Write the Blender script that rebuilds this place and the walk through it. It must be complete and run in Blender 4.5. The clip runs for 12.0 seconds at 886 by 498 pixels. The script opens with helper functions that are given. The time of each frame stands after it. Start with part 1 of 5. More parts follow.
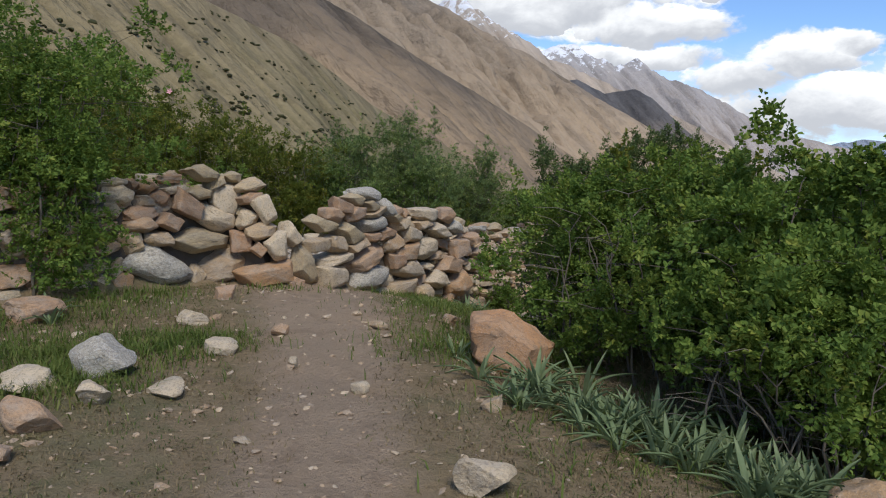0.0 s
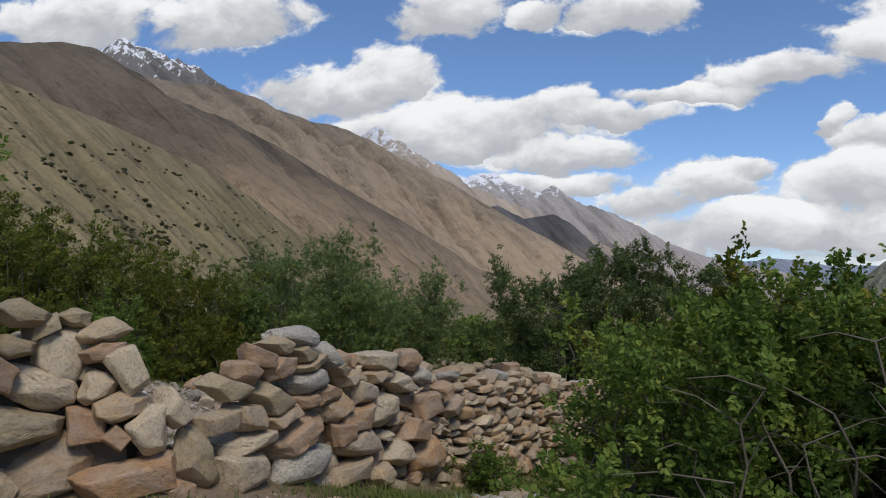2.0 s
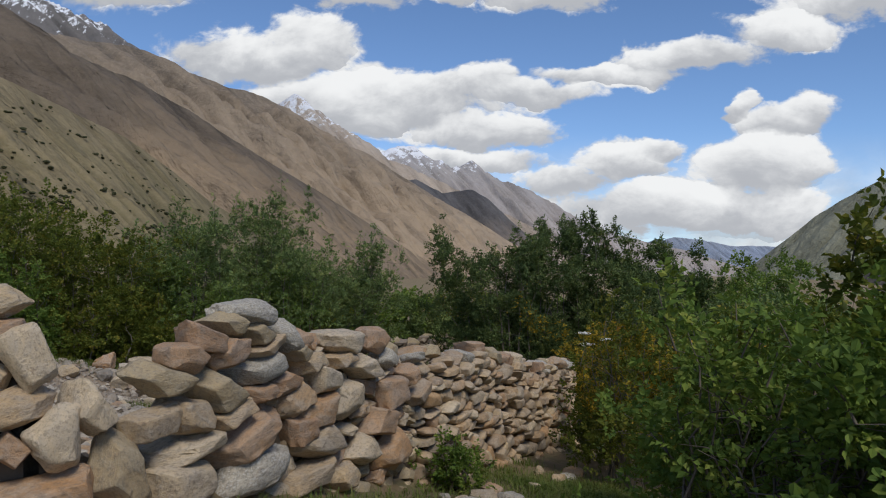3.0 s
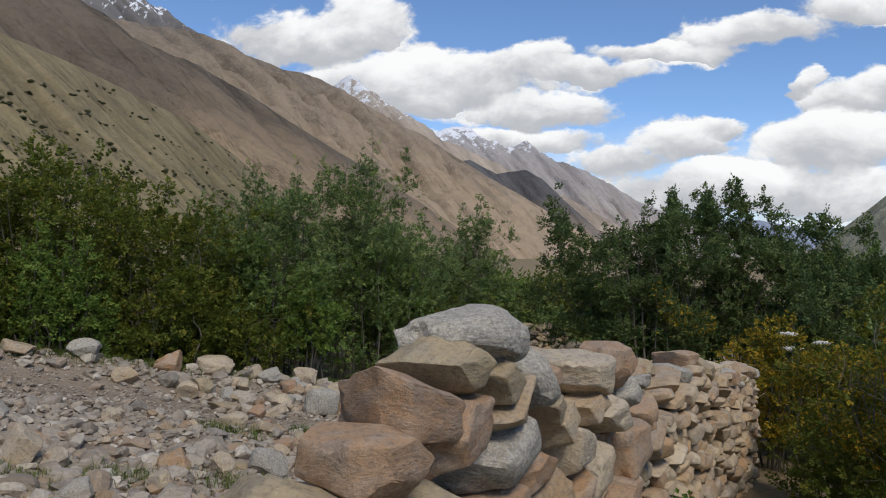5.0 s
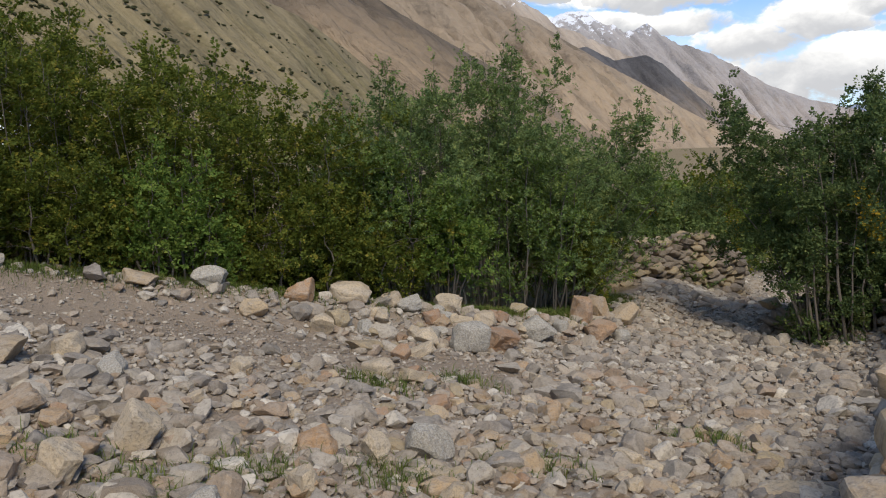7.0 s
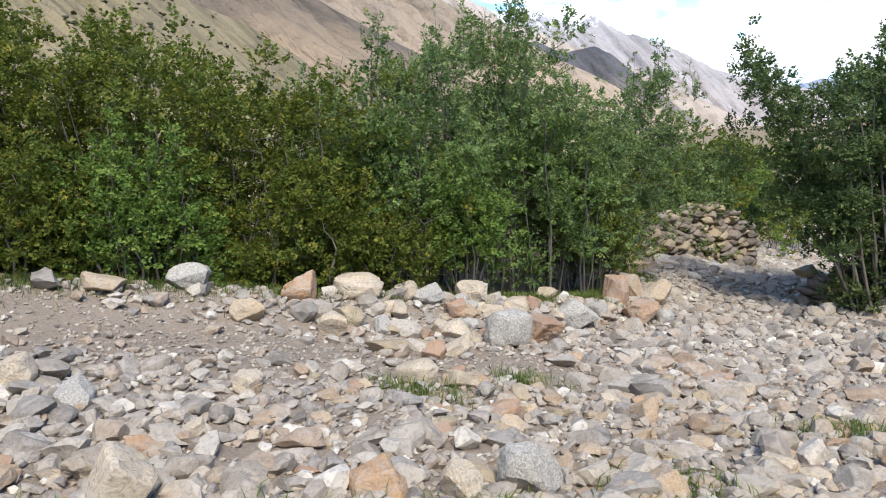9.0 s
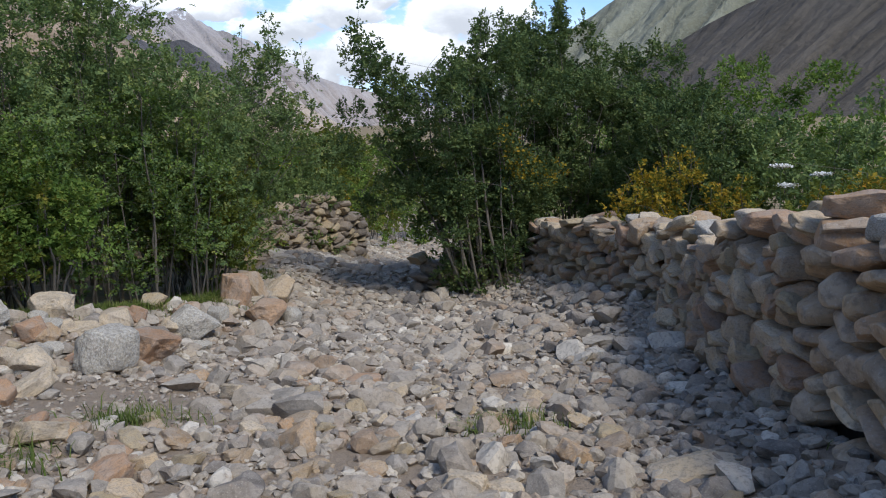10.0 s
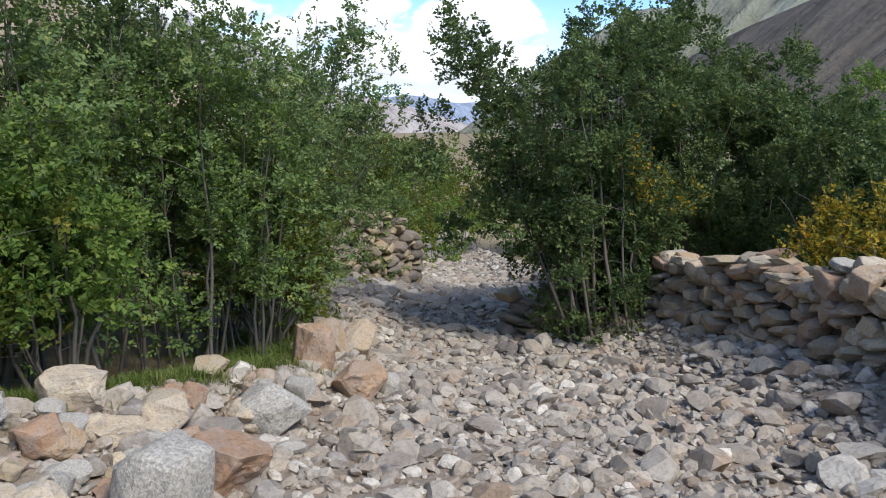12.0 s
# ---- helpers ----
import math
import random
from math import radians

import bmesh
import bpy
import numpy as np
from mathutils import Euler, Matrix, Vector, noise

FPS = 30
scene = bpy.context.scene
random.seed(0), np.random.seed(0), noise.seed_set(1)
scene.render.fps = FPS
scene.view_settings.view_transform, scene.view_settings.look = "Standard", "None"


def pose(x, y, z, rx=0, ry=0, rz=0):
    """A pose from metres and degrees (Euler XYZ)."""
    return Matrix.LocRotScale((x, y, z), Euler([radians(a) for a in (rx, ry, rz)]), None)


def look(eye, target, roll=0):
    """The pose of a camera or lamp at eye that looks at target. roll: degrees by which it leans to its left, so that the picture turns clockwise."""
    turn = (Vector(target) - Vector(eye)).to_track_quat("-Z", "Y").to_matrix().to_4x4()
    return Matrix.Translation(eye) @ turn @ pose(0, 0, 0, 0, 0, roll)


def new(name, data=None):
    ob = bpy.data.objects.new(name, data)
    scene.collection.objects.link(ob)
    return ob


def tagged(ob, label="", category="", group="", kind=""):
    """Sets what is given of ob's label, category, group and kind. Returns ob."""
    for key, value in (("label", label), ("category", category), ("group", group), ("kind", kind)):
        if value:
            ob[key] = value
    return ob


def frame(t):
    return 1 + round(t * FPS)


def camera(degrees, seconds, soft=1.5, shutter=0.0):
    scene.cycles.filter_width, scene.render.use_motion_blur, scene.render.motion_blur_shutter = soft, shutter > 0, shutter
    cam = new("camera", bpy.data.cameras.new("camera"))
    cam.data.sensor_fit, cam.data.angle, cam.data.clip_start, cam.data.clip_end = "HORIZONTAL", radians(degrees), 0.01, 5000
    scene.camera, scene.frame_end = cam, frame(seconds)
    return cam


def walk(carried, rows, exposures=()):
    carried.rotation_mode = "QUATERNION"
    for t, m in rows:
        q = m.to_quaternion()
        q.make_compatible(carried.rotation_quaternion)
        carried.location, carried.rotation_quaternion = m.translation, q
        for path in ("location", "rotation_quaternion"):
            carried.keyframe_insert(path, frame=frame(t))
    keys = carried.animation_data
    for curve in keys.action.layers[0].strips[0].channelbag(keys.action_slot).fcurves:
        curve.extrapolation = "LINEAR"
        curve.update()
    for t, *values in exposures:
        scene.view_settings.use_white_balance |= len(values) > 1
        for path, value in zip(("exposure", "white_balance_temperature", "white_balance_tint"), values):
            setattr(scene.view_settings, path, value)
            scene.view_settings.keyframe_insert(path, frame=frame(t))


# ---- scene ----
cam = camera(59.6, 12.0, 1.1)
# seconds, eye, target, roll
PATH = [
    (0, (0.093, 0.157, 1.465), (0.071, 2.147, 1.274), 0.8),
    (0.5, (0.077, 1.006, 1.496), (0.071, 3.001, 1.345), 0.5),
    (1, (0.023, 1.823, 1.505), (0.039, 3.818, 1.375), -0.0),
    (1.5, (-0.089, 2.703, 1.51), (0.0, 4.699, 1.61), 0.2),
    (2, (-0.331, 3.479, 1.502), (-0.164, 5.467, 1.634), -0.6),
    (2.5, (-0.5, 4.157, 1.493), (-0.181, 6.129, 1.583), -0.1),
    (3, (-0.749, 4.82, 1.476), (-0.37, 6.783, 1.539), 0.3),
    (3.5, (-0.933, 5.632, 1.486), (-0.558, 7.596, 1.514), -0.1),
    (3.7, (-1.006, 5.97, 1.496), (-0.714, 7.949, 1.524), -0.2),
    (5.3, (-1.53, 8.318, 1.445), (-1.316, 10.306, 1.445), 0.9),
    (5.5, (-1.56, 8.552, 1.441), (-1.392, 10.544, 1.418), 0.7),
    (6, (-1.644, 9.012, 1.451), (-1.44, 10.996, 1.295), 0.5),
    (6.5, (-1.707, 9.425, 1.527), (-1.576, 11.413, 1.353), -0.1),
    (7.2, (-1.985, 9.74, 1.69), (-2.12, 11.71, 1.38), -0.9),
    (8.3, (-2.236, 10.431, 1.702), (-2.672, 12.317, 1.199), -2.6),
    (8.5, (-2.323, 10.559, 1.669), (-2.646, 12.465, 1.155), -1.6),
    (8.6, (-2.355, 10.635, 1.632), (-2.628, 12.548, 1.119), -1.0),
    (9, (-2.599, 11.136, 1.258), (-2.553, 13.118, 0.995), -4.0),
    (9.5, (-2.688, 11.676, 1.169), (-1.944, 13.507, 0.867), -1.9),
    (10, (-2.508, 12.316, 1.054), (-1.506, 14.016, 0.728), -2.5),
    (10.5, (-2.363, 13.096, 0.953), (-1.387, 14.818, 0.665), 2.3),
    (11, (-2.295, 13.89, 0.978), (-1.419, 15.673, 0.743), -1.3),
    (11.5, (-2.356, 14.53, 0.953), (-1.496, 16.32, 0.711), -1.6),
    (12, (-2.428, 15.055, 1.037), (-1.425, 16.759, 0.735), -0.8),
]
EXPOSURES = [(0.0, 0.07, 6250, 10), (1.0, 0.04, 6300, 10), (2.0, -0.3, 6350, 10), (2.5, -0.36, 6350, 10), (3.5, -0.24, 6350, 10), (5.5, -0.15, 6450, 10), (6.0, -0.03, 6530, 10), (6.5, -0.18, 6620, 10), (6.7, -0.1, 6650, 10), (8.3, 0.98, 6250, 9), (8.7, 1.0, 6200, 9), (9.0, 1.02, 6100, 10), (9.4, 0.4, 6050, 10), (10.0, 0.28, 5950, 10), (11.0, 0.14, 5950, 10), (11.5, 0.15, 6000, 10), (12.0, 0.7, 6000, 10)]
walk(cam, [(t, look(eye, target, roll)) for t, eye, target, roll in PATH], EXPOSURES)

# ---------------------------------------------------------------- world, sun
SUN_AZ, SUN_EL = 167.0, 48.0
world = bpy.data.worlds.new("world")
scene.world = world
world.use_nodes = True


class Nodes:
    """Short hand for building a node tree."""

    def __init__(self, tree):
        self.tree = tree
        tree.nodes.clear()

    def add(self, kind, props=None, **inputs):
        n = self.tree.nodes.new(kind)
        for k, v in (props or {}).items():
            setattr(n, k, v)
        for k, v in inputs.items():
            self.put(n, k.replace("_", " "), v)
        return n

    def put(self, n, key, v):
        if isinstance(v, bpy.types.NodeSocket):
            self.tree.links.new(v, n.inputs[key])
        else:
            n.inputs[key].default_value = v

    def math(self, op, a, b=0.0, c=0.0):
        n = self.tree.nodes.new("ShaderNodeMath")
        n.operation = op
        for i, v in enumerate((a, b, c)):
            self.put(n, i, v)
        return n.outputs[0]

    def mix(self, f, a, b, blend="MIX"):
        n = self.tree.nodes.new("ShaderNodeMix")
        n.data_type, n.blend_type = "RGBA", blend
        self.put(n, 0, f)
        self.put(n, 6, a if isinstance(a, bpy.types.NodeSocket) else (*a, 1))
        self.put(n, 7, b if isinstance(b, bpy.types.NodeSocket) else (*b, 1))
        return n.outputs[2]

    def step(self, v, lo, hi, a=0.0, b=1.0):
        n = self.tree.nodes.new("ShaderNodeMapRange")
        n.interpolation_type = "SMOOTHSTEP"
        for i, q in enumerate((v, lo, hi, a, b)):
            self.put(n, i, q)
        return n.outputs[0]

    def noise(self, vec, scale, detail=4.0, rough=0.55, distort=0.0):
        n = self.add("ShaderNodeTexNoise", Vector=vec, Scale=scale, Detail=detail, Roughness=rough, Distortion=distort)
        return n.outputs[0]


def build_sky():
    k = Nodes(world.node_tree)
    sky = k.add("ShaderNodeTexSky", dict(sky_type="NISHITA", sun_disc=False, sun_elevation=radians(SUN_EL),
                                         sun_rotation=radians(SUN_AZ), altitude=2800, air_density=1.0, dust_density=0.6, ozone_density=1.3))
    co = k.add("ShaderNodeTexCoord").outputs["Generated"]
    rot = k.add("ShaderNodeVectorRotate", dict(rotation_type="Z_AXIS"), Vector=co, Angle=radians(15))
    sep = k.add("ShaderNodeSeparateXYZ", Vector=rot.outputs[0])
    ahead = k.math("MAXIMUM", k.math("ABSOLUTE", sep.outputs[1]), 0.12)
    u = k.math("DIVIDE", sep.outputs[0], ahead)
    v = k.math("DIVIDE", sep.outputs[2], ahead)
    flat = k.add("ShaderNodeCombineXYZ", X=u, Y=k.math("MULTIPLY", v, 1.5), Z=0.0).outputs[0]
    n1 = k.noise(flat, 9.0, 10.0, 0.62, 0.25)
    n2 = k.noise(flat, 3.0, 4.0, 0.5)
    bend = k.add("ShaderNodeTexNoise", Vector=flat, Scale=7.0, Detail=5.0, Roughness=0.6)
    bent = k.add("ShaderNodeSeparateXYZ", Vector=bend.outputs["Color"])
    wu = k.math("ADD", u, k.math("MULTIPLY", k.math("SUBTRACT", bent.outputs[0], 0.5), 0.13))
    wv = k.math("ADD", v, k.math("MULTIPLY", k.math("SUBTRACT", bent.outputs[1], 0.5), 0.075))
    best, weight, tall = -1.0, 0.001, 0.0
    for az, el, ra, re in CLOUDS:
        du = k.math("DIVIDE", k.math("SUBTRACT", wu, math.tan(radians(az - 15))), math.tan(radians(1.12 * ra)))
        dv = k.math("DIVIDE", k.math("SUBTRACT", wv, math.tan(radians(el)) / math.cos(radians(az - 15))), math.tan(radians(re)))
        r = k.math("SQRT", k.math("ADD", k.math("MULTIPLY", du, du), k.math("MULTIPLY", dv, dv)))
        inside = k.math("SUBTRACT", 1.0, r)
        best = k.math("MAXIMUM", best, inside)
        share = k.math("MAXIMUM", inside, 0.0)
        weight = k.math("ADD", weight, share)
        tall = k.math("ADD", tall, k.math("MULTIPLY", share, dv))
    edge = k.math("ADD", best, k.math("MULTIPLY", k.math("SUBTRACT", n1, 0.5), 2.1))
    mask = k.step(edge, -0.14, 0.2)
    # small clouds over the rest of the sky
    rest = k.step(k.noise(co, 2.2, 7.0, 0.6), 0.52, 0.66, 0.0, 0.85)
    high = k.step(sep.outputs[2], 0.42, 0.6)
    mask = k.math("MAXIMUM", mask, k.math("MULTIPLY", rest, high))
    low = k.step(v, 0.19, 0.05, 0.0, 0.9)
    mask = k.math("MAXIMUM", mask, k.math("MULTIPLY", low, k.step(k.noise(flat, 5.0, 8.0, 0.6), 0.36, 0.62, 0.25, 1.0)))
    lift = k.math("DIVIDE", tall, weight)
    shade = k.step(k.math("ADD", k.math("MULTIPLY", lift, 0.75), k.math("MULTIPLY", k.math("SUBTRACT", n1, 0.5), 2.4)), -0.55, 0.6)
    cloud = k.mix(shade, (3.9, 4.0, 4.2), (7.4, 7.4, 7.3))
    blue = k.mix(1.0, sky.outputs[0], (0.86, 0.98, 1.1), "MULTIPLY")
    col = k.mix(mask, blue, cloud)
    bg = k.add("ShaderNodeBackground", Color=col, Strength=0.15)
    k.tree.links.new(bg.outputs[0], k.add("ShaderNodeOutputWorld").inputs[0])


# cumulus banks: bearing, height, half width, half height, in degrees
CLOUDS = [(-21, 18.6, 7, 2.6), (-11, 20, 6.5, 2.7), (-3, 15.4, 6.5, 2.4), (1.2, 16.8, 3.4, 2.6), (5.7, 21.2, 4, 2.4), (4, 12.4, 10.5, 2.6),
          (14, 14.6, 2.6, 1.4), (10, 13.6, 6, 1.7), (16, 13.4, 5, 1.3), (14, 10.4, 5, 1.4), (11, 8.4, 8, 1.0), (12.5, 20.2, 2, 1.3), (18.7, 20, 4.6, 1.7),
          (23.5, 14.5, 5.2, 0.9), (29, 15.2, 5.2, 1.3), (34.5, 16.4, 3.6, 2.0), (42, 18, 8, 2.6), (26.3, 9.0, 2.2, 1.1), (23.5, 8.0, 3.4, 1.6),
          (33.5, 7.4, 4, 2.8), (35, 10.5, 3.4, 1.4), (31.8, 11.7, 1.0, 1.0), (20, 6.8, 3.1, 1.7), (28, 4.6, 10, 2.2)]
build_sky()
sun_lamp = bpy.data.lights.new("sun", "SUN")
sun_lamp.energy, sun_lamp.angle, sun_lamp.color = 2.6, radians(20), (1.0, 0.91, 0.78)
sun = new("sun", sun_lamp)
_az, _el = radians(SUN_AZ), radians(SUN_EL)
sun.matrix_world = look((40 * math.sin(_az) * math.cos(_el), 40 * math.cos(_az) * math.cos(_el), 40 * math.sin(_el)), (0, 0, 0))


# ---------------------------------------------------------------- materials
def material(name):
    m = bpy.data.materials.new(name)
    m.use_nodes = True
    return m, Nodes(m.node_tree)


def finish(k, colour, rough=0.9, height=None, strength=0.5, distance=0.02, spec=0.3, through_light=None):
    p = k.add("ShaderNodeBsdfPrincipled")
    k.put(p, "Base Color", colour if isinstance(colour, bpy.types.NodeSocket) else (*colour, 1))
    k.put(p, "Roughness", rough)
    k.put(p, "Specular IOR Level", spec)
    if height is not None:
        b = k.add("ShaderNodeBump", Strength=strength, Distance=distance, Height=height)
        k.put(p, "Normal", b.outputs[0])
    out = k.add("ShaderNodeOutputMaterial")
    last = p.outputs[0]
    if through_light is not None:
        t = k.add("ShaderNodeBsdfTranslucent")
        k.put(t, "Color", through_light)
        s = k.add("ShaderNodeMixShader", Fac=0.3)
        k.tree.links.new(p.outputs[0], s.inputs[1])
        k.tree.links.new(t.outputs[0], s.inputs[2])
        last = s.outputs[0]
    k.tree.links.new(last, out.inputs[0])


def ramp(k, v, stops):
    n = k.add("ShaderNodeValToRGB", Fac=v)
    cr = n.color_ramp
    while len(cr.elements) < len(stops):
        cr.elements.new(0.5)
    for e, (pos, c) in zip(cr.elements, stops):
        e.position, e.color = pos, (*c, 1)
    return n.outputs[0]


def stone_material(name, stops, island, warm=(1.18, 1.07, 0.88), scale=1.0, lichen=0.0, alt=(0.44, 0.395, 0.335)):
    m, k = material(name)
    co = k.add("ShaderNodeTexCoord").outputs["Object"]
    if island:
        r = k.add("ShaderNodeNewGeometry").outputs["Random Per Island"]
    else:
        r = k.add("ShaderNodeObjectInfo").outputs["Random"]
    shift = k.add("ShaderNodeVectorMath", dict(operation="ADD"))
    k.put(shift, 0, co)
    k.put(shift, 1, k.add("ShaderNodeCombineXYZ", X=k.math("MULTIPLY", r, 37.0), Y=k.math("MULTIPLY", r, 91.0), Z=0.0).outputs[0])
    at = shift.outputs[0]
    base = k.mix(1.0, ramp(k, r, stops), warm, "MULTIPLY")
    big = k.noise(at, 3.0 * scale, 4.0, 0.6, 0.6)
    fine = k.noise(at, 17.0 * scale, 6.0, 0.7)
    c = k.mix(k.step(big, 0.38, 0.66), base, k.mix(0.5, base, alt))
    c = k.mix(k.step(k.noise(at, 5.5 * scale, 5.0, 0.65), 0.57, 0.72, 0.0, 0.55), c, (0.30, 0.22, 0.155))
    c = k.mix(k.step(fine, 0.46, 0.66, 0.0, 0.5), c, (0.14, 0.12, 0.1))
    c = k.mix(k.step(k.noise(at, 60.0 * scale, 3.0, 0.7), 0.53, 0.7, 0.0, 0.34), c, (0.6, 0.555, 0.485))
    if lichen:
        c = k.mix(k.step(k.noise(at, 22.0 * scale, 6.0, 0.7), 0.47, 0.56, 0.0, lichen), c, (0.20, 0.195, 0.175))
        c = k.mix(k.step(k.noise(at, 30.0 * scale, 5.0, 0.7), 0.53, 0.6, 0.0, lichen), c, (0.62, 0.615, 0.58))
    h = k.math("ADD", k.math("MULTIPLY", big, 1.0), k.math("MULTIPLY", fine, 0.6))
    finish(k, c, 0.9, h, 0.5, 0.05 / scale, 0.25)
    return m


STOPS = [(0.0, (0.31, 0.24, 0.17)), (0.2, (0.42, 0.36, 0.28)), (0.36, (0.37, 0.26, 0.165)), (0.52, (0.47, 0.41, 0.31)),
         (0.66, (0.38, 0.245, 0.145)), (0.8, (0.29, 0.265, 0.23)), (0.9, (0.45, 0.355, 0.25)), (1.0, (0.58, 0.52, 0.42))]
M_WALL = stone_material("weathered_stone", STOPS, False)
BED_STOPS = [(0.0, (0.17, 0.15, 0.13)), (0.14, (0.31, 0.265, 0.21)), (0.3, (0.41, 0.345, 0.26)), (0.42, (0.37, 0.265, 0.175)), (0.56, (0.49, 0.43, 0.34)),
             (0.7, (0.26, 0.235, 0.2)), (0.84, (0.45, 0.385, 0.295)), (1.0, (0.74, 0.68, 0.57))]
M_BED = stone_material("creek_stone", BED_STOPS, True, (0.88, 0.875, 0.865), 2.0)
M_GREY = stone_material("grey_lichen_stone", [(0.0, (0.40, 0.39, 0.36)), (1.0, (0.48, 0.47, 0.435))], False, (1.06, 0.99, 0.87), 1.0, 0.5)
M_RUST = stone_material("rust_stone", [(0.0, (0.33, 0.215, 0.145)), (1.0, (0.39, 0.28, 0.20))], False, alt=(0.37, 0.325, 0.275))
M_RED = stone_material("red_rock", [(0.0, (0.36, 0.22, 0.135)), (1.0, (0.37, 0.23, 0.14))], False, alt=(0.38, 0.28, 0.195))
M_PEBBLE = stone_material("pebble", [(0.0, (0.27, 0.205, 0.15)), (0.7, (0.38, 0.3, 0.225)), (1.0, (0.52, 0.45, 0.36))], True, scale=2.0)
M_OLIVE = stone_material("olive_stone", [(0.0, (0.33, 0.28, 0.20)), (1.0, (0.39, 0.34, 0.25))], False, alt=(0.33, 0.30, 0.235))
# Slate of some bed stones; also stands in for shade on the far walls.
M_SLATE_AND_SHADE = stone_material("slate_and_shaded_stone", [(0.0, (0.16, 0.145, 0.13)), (1.0, (0.27, 0.24, 0.215))], False, alt=(0.25, 0.225, 0.2))
M_PALE = stone_material("pale_stone", [(0.0, (0.44, 0.39, 0.32)), (1.0, (0.53, 0.475, 0.395))], False)


def leaf_material(name, stops, through_light):
    m, k = material(name)
    r = k.add("ShaderNodeNewGeometry").outputs["Random Per Island"]
    o = k.add("ShaderNodeTexCoord").outputs["Object"]
    big = k.noise(o, 3.2, 4.0, 0.6)
    c = ramp(k, k.math("ADD", k.math("MULTIPLY", r, 0.6), k.math("MULTIPLY", k.math("SUBTRACT", big, 0.39), 1.9)), stops)
    finish(k, c, 0.62, spec=0.18, through_light=(*through_light, 1))
    return m


M_LEAF = leaf_material("green_leaf", [(0.0, (0.048, 0.09, 0.018)), (0.4, (0.108, 0.175, 0.034)), (0.75, (0.175, 0.245, 0.048)), (1.0, (0.27, 0.3, 0.06))], (0.22, 0.31, 0.045))
M_LEAF_DARK = leaf_material("dark_green_leaf", [(0.0, (0.056, 0.093, 0.038)), (0.4, (0.13, 0.188, 0.066)), (0.75, (0.205, 0.268, 0.088)), (1.0, (0.31, 0.33, 0.1))], (0.21, 0.28, 0.07))
# M_LEAF_DARK scaled down; the wall-end trees' darkness is put into leaf colour.
M_LEAF_DARKENED = leaf_material("darkened_green_leaf", [(0.0, (0.034, 0.06, 0.024)), (0.4, (0.083, 0.125, 0.043)), (0.75, (0.14, 0.185, 0.06)), (1.0, (0.22, 0.24, 0.07))], (0.13, 0.18, 0.045))
M_SHRUB = leaf_material("hillside_shrub", [(0.0, (0.045, 0.05, 0.022)), (0.6, (0.075, 0.08, 0.035)), (1.0, (0.12, 0.11, 0.05))], (0.05, 0.05, 0.02))
M_LEAF_OLIVE = leaf_material("olive_leaf", [(0.0, (0.036, 0.055, 0.01)), (0.4, (0.08, 0.108, 0.016)), (0.75, (0.14, 0.16, 0.024)), (1.0, (0.28, 0.23, 0.038))], (0.22, 0.24, 0.03))
M_LEAF_GOLD = leaf_material("golden_leaf", [(0.0, (0.13, 0.13, 0.018)), (0.35, (0.26, 0.21, 0.022)), (0.7, (0.42, 0.29, 0.025)), (1.0, (0.46, 0.24, 0.025))], (0.45, 0.32, 0.03))
M_HERB = leaf_material("grey_green_blade", [(0.0, (0.12, 0.175, 0.08)), (0.6, (0.2, 0.265, 0.135)), (1.0, (0.32, 0.37, 0.21))], (0.2, 0.27, 0.12))
M_GRASS = leaf_material("grass_blade", [(0.0, (0.06, 0.09, 0.025)), (0.6, (0.10, 0.13, 0.04)), (0.85, (0.2, 0.19, 0.08)), (1.0, (0.34, 0.28, 0.15))], (0.13, 0.16, 0.04))

M_BARK, _k = material("bark")
_co = _k.add("ShaderNodeTexCoord").outputs["Object"]
_n = _k.noise(_co, 30.0, 4.0, 0.6)
finish(_k, _k.mix(_n, (0.08, 0.07, 0.055), (0.19, 0.165, 0.13)), 0.9, _n, 0.5, 0.01)
M_PETAL, _k = material("petal")
finish(_k, (0.75, 0.74, 0.68), 0.6)
M_ROSE, _k = material("pink_petal")
finish(_k, (0.72, 0.36, 0.42), 0.6)


# Dark wall core colour that stands in for shade between the stones.
M_GAP_SHADE, _k = material("wall_gap_shade")
_n = _k.noise(_k.add("ShaderNodeTexCoord").outputs["Object"], 14.0, 5.0, 0.65)
finish(_k, _k.mix(_n, (0.07, 0.058, 0.045), (0.16, 0.13, 0.1)), 0.95, _n, 0.8, 0.03)


